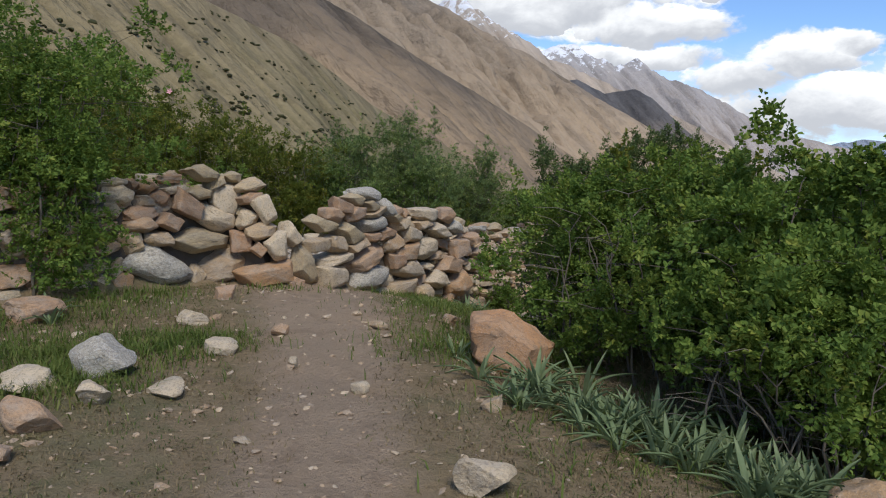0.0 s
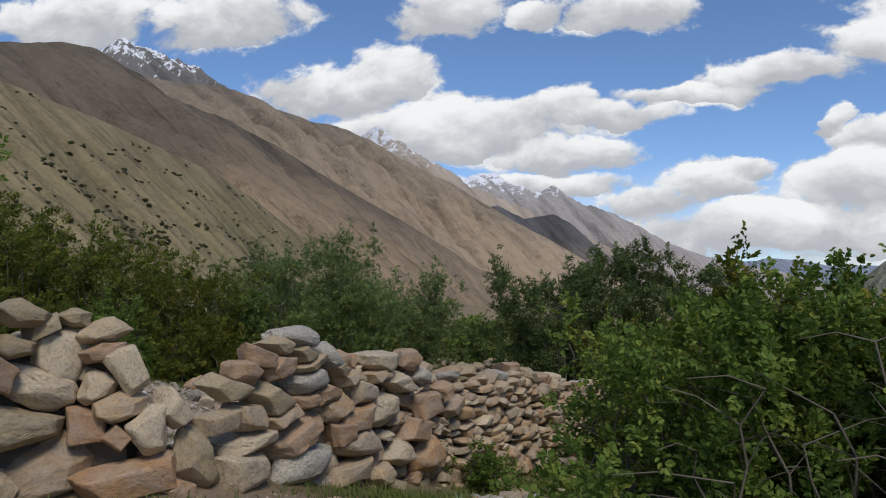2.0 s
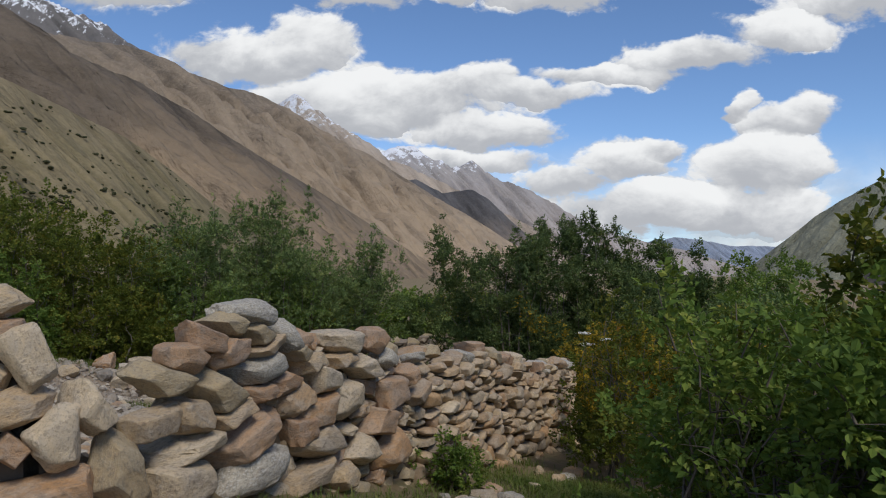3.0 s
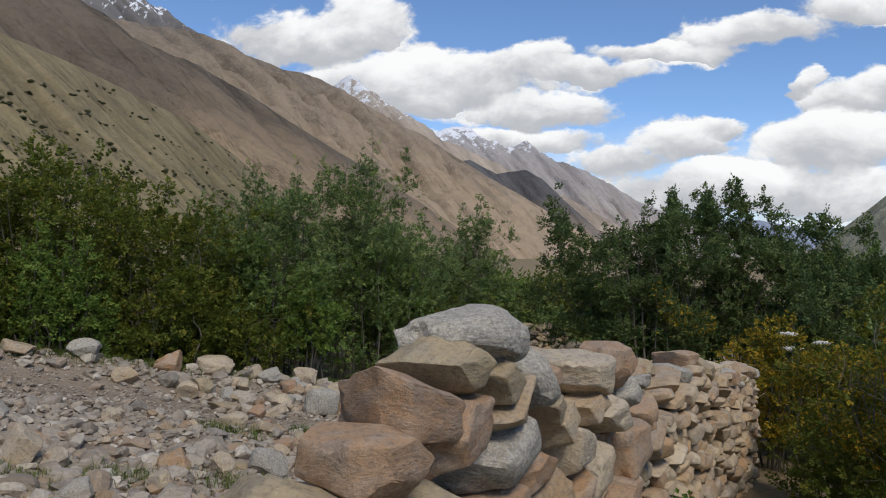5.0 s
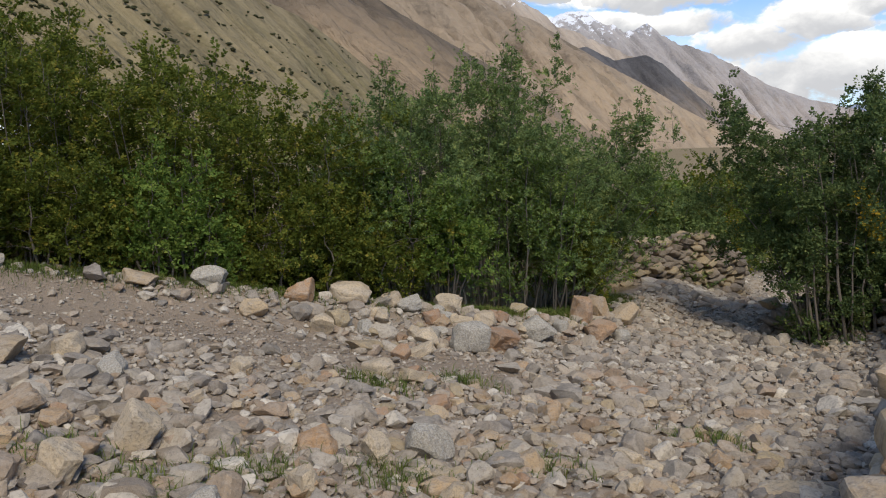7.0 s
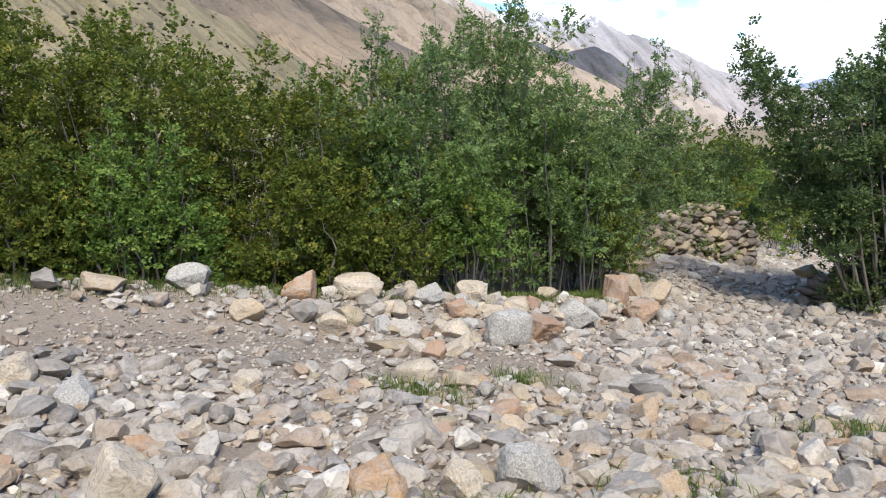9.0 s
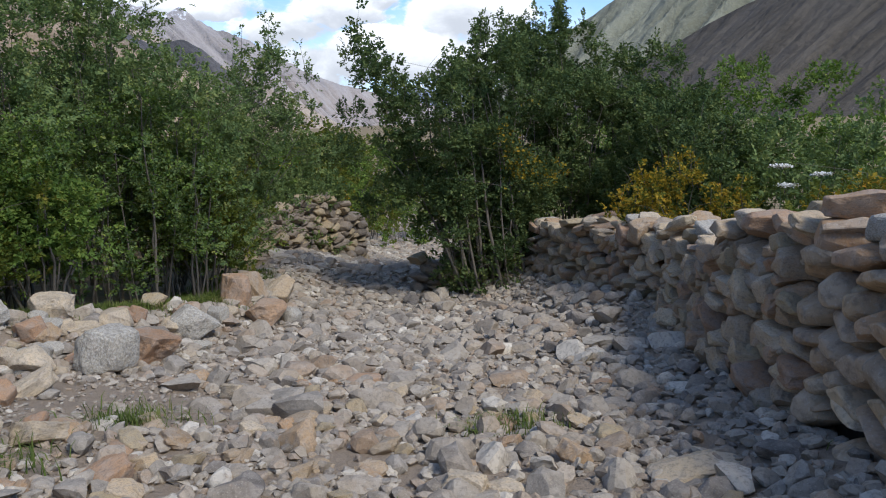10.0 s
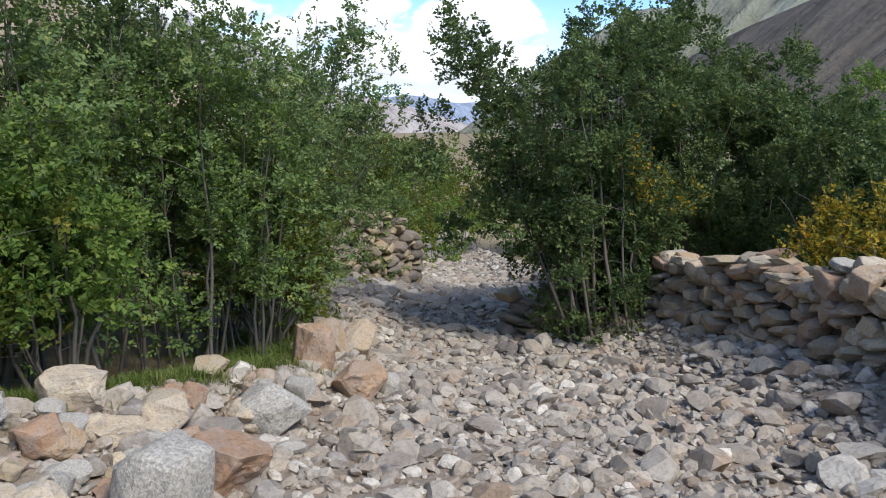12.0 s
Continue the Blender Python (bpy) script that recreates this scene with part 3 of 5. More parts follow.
ridge("mountain_5", "pale sunlit crags behind the ridge",
      [(-4, 10.5, 2800), (-0.8, 12.0, 2800), (-0.1, 12.7, 2800), (0.9, 12.2, 2810), (2.6, 11.1, 2840), (3.9, 10.5, 2860), (5.5, 9.5, 2880), (6.8, 8.4, 2900), (12, 6.2, 3000), (18, 3.2, 3100), (24, -0.3, 3200)],
      M_CRAG, 38, 0.09, (300, 60), 42, 0.04, 9)
ridge("mountain_6", "distant range capped with snow",
      [(4, 8.2, 3500), (6.4, 9.3, 3560), (8.5, 9.2, 3600), (9.9, 8.5, 3600), (11.4, 7.8, 3600), (13.1, 8.3, 3610), (14.7, 7.2, 3630), (16.7, 6.3, 3650), (18.7, 5.4, 3690), (21, 3.9, 3720), (23.6, 2.8, 3780), (28, 1.8, 3850), (33, 0.2, 3900)],
      M_SNOW, 36, 0.09, (300, 60), 55, 0.04, 9)
ridge("mountain_7", "far range at the valley end, haze painted in blue", [(20, 1.4, 4300), (25, 2.2, 4300), (27.7, 2.7, 4300), (31.1, 2.1, 4300), (36, 1.9, 4300), (42, 1.2, 4300)],
      M_HAZE_BLUE, 30, 0.1, (160, 30), 61, 0.06, 9)
ridge("mountain_8", "green and grey mountain across the valley",
      [(31, -0.4, 1700), (32.9, 0.8, 1720), (35.1, 2.6, 1750), (36.8, 4.1, 1780), (38.5, 5.1, 1790), (40.7, 6.3, 1800), (43.5, 8.0, 1800), (46.1, 8.1, 1800), (48.9, 9.4, 1800), (58, 13, 1800), (80, 16, 1700), (125, 16, 1700)],
      M_GREEN, 36, 0.12, (300, 70), 71, 0.03, 7, -30)
ridge("mountain_9", "dark scree hill across the valley", [(38, -0.6, 760), (44, 3.0, 750), (48.9, 5.6, 740), (51.3, 6.7, 735), (54.5, 7.9, 730), (57.9, 9.0, 720), (80, 13, 700), (125, 15, 700)],
      M_HILL, 30, 0.04, (220, 50), 83, 0.012, 7, -30)
# Spur added to carry the painted cloud shadow.
ridge("mountain_10", "spur below the snowy range, cloud shadow painted slate grey", [(4, 6.2, 2500), (8.9, 7.0, 2520), (10.9, 6.0, 2540), (13, 6.2, 2560), (14.2, 5.5, 2580), (16.2, 3.7, 2600), (19, 1.2, 2620), (21, -0.4, 2640)],
      M_SHADE, 34, 0.08, (200, 50), 93, 0.02, 7)


# ---------------------------------------------------------------- dry stone walls
BIG_ROCKS = {k: [hewn_mesh(100 + i, m, {"G": 0.07, "P": 0.05}.get(k, 0.032), 0.03) for i in range(s, s + 8)]
             for k, m, s in (("W", M_WALL, 0), ("G", M_GREY, 36), ("R", M_RUST, 12), ("O", M_OLIVE, 48), ("P", M_PALE, 24))}
ROUND_ROCKS = {k: [mesh_from("stone", *rock_arrays(100 + i, 4, 8, 0.042, 0.27, 0.48), m, False) for i in range(s, s + 6)]
               for k, m, s in (("W", M_WALL, 0), ("G", M_GREY, 36), ("R", M_RUST, 12), ("O", M_OLIVE, 18), ("P", M_PALE, 24), ("S", M_SLATE_AND_SHADE, 30))}
BIG_ROCKS["D"] = ROUND_ROCKS["G"]
MID_ROCKS = [hewn_mesh(300 + i, (M_WALL, M_WALL, M_PALE, M_OLIVE, M_RUST, M_WALL)[i % 6], 0.04, 0.04, 2) for i in range(24)]
# Stones of the far walls, with the shade there put into their colour.
SHADED_ROCKS = [hewn_mesh(330 + i, (M_SLATE_AND_SHADE, M_SLATE_AND_SHADE, M_OLIVE)[i % 3], 0.07, 0.025, 1) for i in range(9)]
LOW_ROCKS = [hewn_arrays(500 + i, 0.07, 0.02, 0) for i in range(14)]

# wall stones as laid: metres along, height of the middle, width, height, kind
LEFT_TOP = [(6.35, 1.44, 0.42, 0.21, 20, "O"), (6.52, 1.34, 0.28, 0.16, -40, "O"), (6.72, 1.40, 0.24, 0.14, 0, "O"), (6.83, 1.31, 0.37, 0.18, -12, "W"),
            (6.83, 1.16, 0.33, 0.15, -12, "R"), (6.65, 1.13, 0.37, 0.39, 10, "P"), (6.27, 1.22, 0.34, 0.17, 10, "O"), (6.16, 1.08, 0.45, 0.27, 35, "R"),
            (6.52, 0.92, 0.52, 0.28, 20, "P"), (6.81, 0.92, 0.31, 0.26, -35, "W"), (6.91, 1.02, 0.27, 0.35, -12, "P"), (6.90, 0.77, 0.39, 0.23, -20, "W"),
            (6.30, 0.68, 0.77, 0.29, 8, "O"), (5.79, 0.73, 0.37, 0.17, 5, "W"), (5.91, 0.91, 0.33, 0.20, 10, "R"), (5.59, 0.89, 0.36, 0.16, 0, "W")]
LEFT_FOOT = [(5.82, 0.46, 0.85, 0.47, 10, "G"), (6.66, 0.33, 0.68, 0.43, -20, "W"), (6.94, 0.28, 0.74, 0.40, 10, "W"), (6.78, 0.64, 0.31, 0.26, 10, "R"),
             (6.88, 0.56, 0.23, 0.18, 20, "R")]
GAP_STONES = [(7.00, 0.62, 0.31, 0.37, 15, "P"), (7.19, 0.74, 0.27, 0.32, -10, "P"), (7.37, 0.32, 0.40, 0.61, -22, "O"), (7.81, 0.14, 0.53, 0.33, 0, "P"),
              (7.21, 0.12, 0.25, 0.20, 0, "R"), (7.63, 0.84, 0.46, 0.21, 8, "O"), (7.55, 0.60, 0.38, 0.31, 20, "W"), (7.86, 0.58, 0.40, 0.24, 15, "W"),
              (7.89, 0.37, 0.55, 0.16, -8, "P")]
TOP_STONES = [(8.49, 0.32, 0.80, 0.36, -20, "R"), (8.59, 0.10, 0.86, 0.44, -14, "G"), (8.12, 0.71, 0.54, 0.29, 16, "O"), (7.80, 0.95, 0.34, 0.18, 16, "R"),
              (7.96, 1.05, 0.38, 0.17, 18, "R"), (8.22, 1.13, 0.38, 0.19, 8, "O"), (8.42, 1.19, 0.50, 0.21, 6, "D"), (8.21, 0.94, 0.39, 0.21, -10, "R"),
              (8.52, 1.05, 0.36, 0.17, 14, "O"), (8.65, 0.95, 0.46, 0.15, -5, "W"), (8.65, 0.80, 0.56, 0.21, -5, "G"), (8.29, 0.52, 0.46, 0.17, -8, "W"),
              (8.58, 0.62, 0.38, 0.16, 0, "R"), (8.95, 1.00, 0.46, 0.24, 25, "G"), (9.07, 0.87, 0.32, 0.15, 10, "O"), (8.92, 0.65, 0.36, 0.17, 0, "R"), (9.10, 0.50, 0.42, 0.28, -14, "W")]
MOUND_STONES = [(9.30, 0.75, 0.40, 0.15, 0, "W"), (9.53, 0.59, 0.47, 0.25, 10, "P"), (9.38, 0.35, 0.60, 0.29, 0, "W"), (9.94, 0.87, 0.62, 0.22, 5, "P"),
                (10.52, 0.85, 0.32, 0.25, 20, "R"), (10.35, 0.61, 0.64, 0.24, 8, "P"), (9.91, 0.37, 0.52, 0.32, 0, "P"), (9.49, 0.11, 0.84, 0.32, 10, "W"),
                (9.31, -0.13, 0.63, 0.23, 0, "W"), (9.93, -0.30, 0.45, 0.24, 0, "W"), (10.29, -0.13, 0.57, 0.28, 0, "P"), (10.89, 0.30, 0.52, 0.30, 0, "R"),
                (10.63, 0.07, 0.62, 0.29, 0, "R"), (10.96, -0.27, 0.66, 0.42, 0, "W"), (10.75, 0.66, 0.33, 0.21, 0, "G"), (11.26, 0.42, 0.32, 0.21, 0, "R"),
                (11.52, 0.21, 0.39, 0.24, 0, "W"), (9.16, 0.26, 0.33, 0.21, 0, "R"), (9.83, 0.73, 0.41, 0.15, 0, "W")]
TOP_A = [2.0, 5.8, 6.3, 6.8, 6.95, 7.05, 7.2, 7.6, 8.15, 8.5, 8.9, 9.3, 9.6, 10.4, 11.0, 13.0, 14.7, 16.0, 16.9, 17.7, 18.7, 19.6, 20.8, 22.6]
TOP_Z = [1.2, 1.36, 1.44, 1.36, 1.10, 0.70, 0.42, 0.42, 0.72, 1.02, 1.00, 0.92, 0.80, 0.86, 0.65, 0.46, 0.18, -0.02, 0.04, -0.12, -0.34, -0.36, -0.5, -0.85]
FACE = 0.25


def wall_top(a):
    """Height of the wall's ragged top."""
    return float(np.interp(a, TOP_A, TOP_Z)) + (0.2 * float(fbm(a * 1.4, 3.0, 3, 41)) if a > 9.5 else 0.0)


def wall_point(a, off):
    """A point off metres to the path side of the wall's middle line, and the wall's bearing there."""
    p = float(wall_p(a)) + off
    x, y = from_creek(a, p)
    d = float(wall_p(a + 0.1) - wall_p(a - 0.1)) / 0.2
    return x, y, radians(60) - math.atan(max(-0.8, min(0.8, d)))


def lay(parent, a, z, w, h, mesh_, depth, off, rng, lean=0.16, tilt=None):
    x, y, b = wall_point(a, off)
    roll = rng.gauss(0, lean * 0.9) if tilt is None else radians(tilt)
    m = Matrix.Translation((x, y, z)) @ Matrix.Rotation(b + rng.gauss(0, 0.1), 4, "Z") @ Matrix.Rotation(roll, 4, "Y") @ Matrix.Rotation(rng.gauss(0, lean * 0.7), 4, "X")
    child("stone", mesh_, parent, m @ Matrix.Diagonal((w * 1.1, depth, h * 1.12, 1)))


def stone_wall(label, a0, a1, big, parts_to, seed, course=0.165):
    rng = random.Random(seed)
    wall = tagged(new("stone_wall"), label, "stone wall")
    taken = []
    for i, (a, z, w, h, tilt, k) in enumerate(big):
        d = min(0.5, max(0.3, 0.8 * w))
        if k in "DRO" and z > 0.9 and a > 7.6:
            d = 0.28
        t = abs(math.sin(radians(tilt)))
        lay(wall, a, z, w / (1 + 0.25 * t), h / (1 + 0.35 * t), BIG_ROCKS[k][i % 6], d, FACE + 0.05 - d * 0.42, rng, 0.05, tilt)
        taken.append((a, z, w, h))
    rest = [[], [], []]
    for side in (1, -1):
        level = -0.04
        while level < 2.2:
            rise = course * rng.uniform(0.62, 0.95) * (1.25 if side == 1 and level < 0.4 else 0.9)
            a = a0 + rng.uniform(0, 0.25)
            while a < a1:
                w = rng.uniform(0.17, 0.44)
                h = rise * (rng.uniform(0.8, 1.4) if side == 1 else rng.uniform(0.75, 1.9))
                aa, a = a + w / 2, a + w * 0.92
                top = wall_top(aa)
                x, y = from_creek(aa, float(wall_p(aa)) + side * 0.4)
                zz = gz(x, y) + level + h / 2 + (rng.uniform(-0.03, 0.03) if side == 1 else rng.uniform(-0.08, 0.08))
                if zz + h * 0.4 > top + 0.04 or aa > a1:
                    continue
                if side == 1 and any(abs(aa - q[0]) < q[2] * 0.4 + 0.04 and abs(zz - q[1]) < q[3] * 0.42 + 0.02 for q in taken):
                    continue
                if side == -1 and 7.0 < aa < 8.5 and zz > 0.15:
                    continue
                d = rng.uniform(0.26, 0.4)
                off = side * (FACE - d * 0.45 + rng.uniform(-0.05, 0.05)) * (0.85 if zz > top - 0.2 else 1)
                if side == 1 and aa < 11.8:
                    off -= 0.07
                if side == -1:
                    off -= 0.16 * max(0.0, top - 0.35 - zz)
                if side == -1 and 13.6 < aa < 22.4:
                    lay(wall, aa, zz, w, h, rng.choice(MID_ROCKS + BIG_ROCKS["W"]), d, off - rng.uniform(-0.05, 0.07), rng, 0.27)
                elif aa < parts_to and (side == 1 or aa < 9.5):
                    lay(wall, aa, zz, w, h, rng.choice(MID_ROCKS), d, off, rng)
                else:
                    x, y, b = wall_point(aa, off)
                    rest[0].append((x, y, zz))
                    rest[1].append((w * 1.08, d, h * 1.1))
                    rest[2].append(np.array(Euler((rng.gauss(0, 0.14), rng.gauss(0, 0.16), b + rng.gauss(0, 0.2))).to_matrix()))
            level += rise
    # uneven larger stones laid along the top
    a = max(a0, 9.2)
    while a < a1:
        top = wall_top(a)
        lay(wall, a, top + rng.uniform(-0.06, 0.09), rng.uniform(0.22, 0.42), rng.uniform(0.11, 0.2), BIG_ROCKS[rng.choice("WWPROG")][rng.randrange(6)], rng.uniform(0.3, 0.45), rng.uniform(-0.14, 0.1), rng, 0.18)
        a += rng.uniform(0.24, 0.5)
    if rest[0]:
        me = joined_rocks("far_stones", LOW_ROCKS, np.array(rest[0]), np.array(rest[1]), np.array(rest[2]), M_ISLAND)
        tagged(child("far_stones", me, wall), kind="stuff")
    # rubble heart between the faces, coloured dark as shade in the gaps
    n = max(3, int((a1 - a0) / 0.15))
    vs, fs = [], []
    for i in range(n + 1):
        a = a0 + (a1 - a0) * i / n
        top = float(np.interp(a, TOP_A, TOP_Z)) - 0.16
        for off, hi in ((0.09, 0), (0.07, 1), (-0.07, 1), (-0.09, 0)):
            x, y = from_creek(a, float(wall_p(a)) + off)
            vs.append((x, y, top if hi else gz(x, y) - 0.3))
    for i in range(n):
        for j in range(3):
            fs.append((i * 4 + j, i * 4 + j + 1, i * 4 + j + 5, i * 4 + j + 4))
    child("rubble_core", mesh_from("rubble_core", vs, fs, M_GAP_SHADE), wall)
    return wall


M_ISLAND = stone_material("wall_stone", STOPS, True)
stone_wall("dry stone wall of large brown and grey stones beside the path", 3.6, 6.95, LEFT_TOP + LEFT_FOOT, 9.0, 5, 0.2)
stone_wall("long dry stone wall of stacked brown and grey stones along the creek", 7.0, 22.4, GAP_STONES + TOP_STONES + MOUND_STONES, 11.6, 8)


def far_wall(label, x0, y0, x1, y1, height, seed, stones):
    rng = random.Random(seed)
    wall = tagged(new("stone_wall"), label, "stone wall")
    n = math.hypot(x1 - x0, y1 - y0)
    b = math.atan2(y1 - y0, x1 - x0)
    s = 0.0
    while s < n:
        x, y = x0 + (x1 - x0) * s / n, y0 + (y1 - y0) * s / n
        z = gz(x, y) - 0.05
        top = z + height * (1 + 0.12 * math.sin(s * 2.1))
        while z < top:
            h, w = rng.uniform(0.12, 0.22), rng.uniform(0.2, 0.42)
            m = Matrix.Translation((x + rng.uniform(-0.08, 0.08), y + rng.uniform(-0.1, 0.1), z + h / 2)) @ Euler((rng.gauss(0, 0.15), rng.gauss(0, 0.15), b + rng.gauss(0, 0.3))).to_matrix().to_4x4()
            child("stone", rng.choice(stones), wall, m @ Matrix.Diagonal((w * 1.15, 0.4, h * 1.15, 1)))
            z += h * 0.9
        s += 0.2
    return wall


far_wall("short dry stone wall across the creek edge, shade put into dark slabs", 0.5, 26.4, 5.0, 28.7, 1.1, 21, SHADED_ROCKS)
far_wall("low end of a dry stone wall, deep shade put into dark stones", 3.75, 23.6, 5.3, 23.0, 0.5, 22, SHADED_ROCKS)


# ---------------------------------------------------------------- loose stones
def boulder(x, y, w, h, k, label, depth=None, seed=0, sink=0.18, turn=None, group=""):
    rng = random.Random(seed * 7 + 1)
    z = gz(x, y) + h * (0.5 - sink)
    m = Matrix.Translation((x, y, z)) @ Euler((rng.gauss(0, 0.15), rng.gauss(0, 0.15), rng.uniform(0, 6.3)) if turn is None else (0.05, 0.04, radians(turn))).to_matrix().to_4x4()
    ob = new("boulder" if w > 0.3 else "stone", (BIG_ROCKS if seed % 5 in (1, 3) else ROUND_ROCKS)[k][seed % 6])
    ob.matrix_basis = m @ Matrix.Diagonal((w, depth or w * 0.8, h, 1))
    return tagged(ob, label, "rock", group)


RED = boulder(0.53, 5.92, 0.68, 0.52, "R", "large rust brown slab of rock beside the path", 0.4, 3, 0.15, -24)
RED.data = hewn_mesh(171, M_RED, 0.035, 0.045)
PATH_STONES = [(-2.2, 5.15, 0.42, 0.33, "G"), (-2.0, 4.55, 0.25, 0.18, "P"), (-2.13, 4.1, 0.33, 0.22, "R"), (-2.5, 4.8, 0.38, 0.16, "P"),
               (-3.5, 6.75, 0.5, 0.26, "R"), (-1.65, 5.93, 0.26, 0.14, "P"), (-1.66, 4.85, 0.30, 0.1, "P"), (0.26, 3.62, 0.30, 0.20, "P"),
               (-0.48, 5.05, 0.14, 0.09, "P"), (-2.2, 6.9, 0.26, 0.16, "P"), (-2.2, 7.9, 0.24, 0.17, "R"), (-1.03, 5.6, 0.1, 0.1, "P"),
               (-1.35, 6.6, 0.16, 0.12, "R"), (0.36, 4.85, 0.17, 0.1, "W"), (-1.0, 4.14, 0.1, 0.05, "W"), (-2.1, 3.7, 0.22, 0.1, "R"),
               (-0.55, 6.9, 0.2, 0.1, "W"), (0.1, 7.3, 0.2, 0.12, "R"), (2.1, 3.72, 0.42, 0.32, "W")]
KIND_WORD = {"G": "rounded grey", "P": "pale", "R": "reddish brown", "W": "brown", "O": "olive grey", "S": "dark slate grey"}
for i, (x, y, w, h, k) in enumerate(PATH_STONES):
    boulder(x, y, w, h, k, KIND_WORD[k] + " stone lying on the dry turf", None, i + 3, 0.2, None, "stones along the path")
rng = random.Random(77)
for i in range(14):
    a = rng.uniform(10.2, 15.2)
    x, y = from_creek(a, float(wall_p(a)) + rng.uniform(0.5, 1.2))
    w = rng.uniform(0.12, 0.34)
    boulder(x, y, w, w * 0.65, rng.choice("WGPR"), "tumbled stone in the grass at the wall foot", None, i, 0.25, None, "stones fallen from the wall")

BED_STONES = [(-1.80, 18.8, 0.50, 0.46, "G"), (-1.42, 19.15, 0.62, 0.36, "R"), (-0.88, 20.0, 0.50, 0.38, "G"), (-0.12, 21.2, 0.42, 0.44, "R"),
              (0.22, 21.7, 0.46, 0.46, "W"), (0.75, 22.3, 0.5, 0.42, "W"), (0.1, 20.7, 0.55, 0.3, "R"), (-3.35, 19.40, 0.55, 0.28, "P"),
              (-4.30, 18.35, 0.34, 0.24, "W"), (-4.95, 18.75, 0.42, 0.32, "G"), (-2.72, 16.9, 0.36, 0.22, "P"), (-2.15, 14.9, 0.36, 0.30, "G"),
              (-4.0, 14.3, 0.36, 0.36, "P"), (-2.6, 19.6, 0.4, 0.24, "G"), (-3.9, 19.0, 0.4, 0.3, "W"), (-1.6, 19.8, 0.36, 0.3, "P"),
              (-2.1, 19.9, 0.4, 0.3, "P"), (-5.6, 18.3, 0.42, 0.25, "W"), (-3.0, 17.9, 0.42, 0.14, "O")]
NEAR_BED = [(-4.14, 13.66, 0.27, 0.27, "P"), (-3.68, 13.52, 0.28, 0.18, "S"), (-3.31, 13.48, 0.26, 0.19, "G"), (-2.86, 14.0, 0.23, 0.22, "P"), (-2.51, 14.68, 0.26, 0.25, "P"),
            (-4.36, 13.04, 0.38, 0.28, "W"), (-5.24, 15.98, 0.32, 0.27, "P"), (-6.79, 16.76, 0.39, 0.24, "P"), (-5.64, 15.54, 0.5, 0.24, "W"),
            (-4.76, 15.71, 0.31, 0.2, "G"), (-4.66, 13.68, 0.2, 0.14, "S"), (-0.66, 15.36, 0.27, 0.17, "P")]
for i, (x, y, w, h, k) in enumerate(NEAR_BED):
    boulder(x, y, w, h, k, KIND_WORD[k] + " stone lying loose on the creek bed", None, 5 * (i + 1), 0.2, None, "boulders of the creek bed")
for i, (x, y, w, h, k) in enumerate(BED_STONES):
    boulder(x, y, w, h, k, KIND_WORD[k] + " boulder lying on the stony creek bed", None, i + 1, 0.14, None, "boulders of the creek bed")
rng = random.Random(31)
for i in range(46):
    s = rng.uniform(0, 1)
    x, y = -3.4 + 3.3 * s + rng.gauss(0, 0.35), 18.5 + 2.3 * s + rng.gauss(0, 0.32)
    w = rng.uniform(0.15, 0.32)
    boulder(x, y, w, w * rng.uniform(0.6, 0.9), rng.choice("GGPPWRO"), "rounded stone in the heap along the creek bank", None, i, 0.16, None, "stones heaped along the bank")
boulder(0.45, 14.85, 0.6, 0.12, "W", "flat brown slab lying on the stony creek bed", 0.5, 4, 0.2, 20)


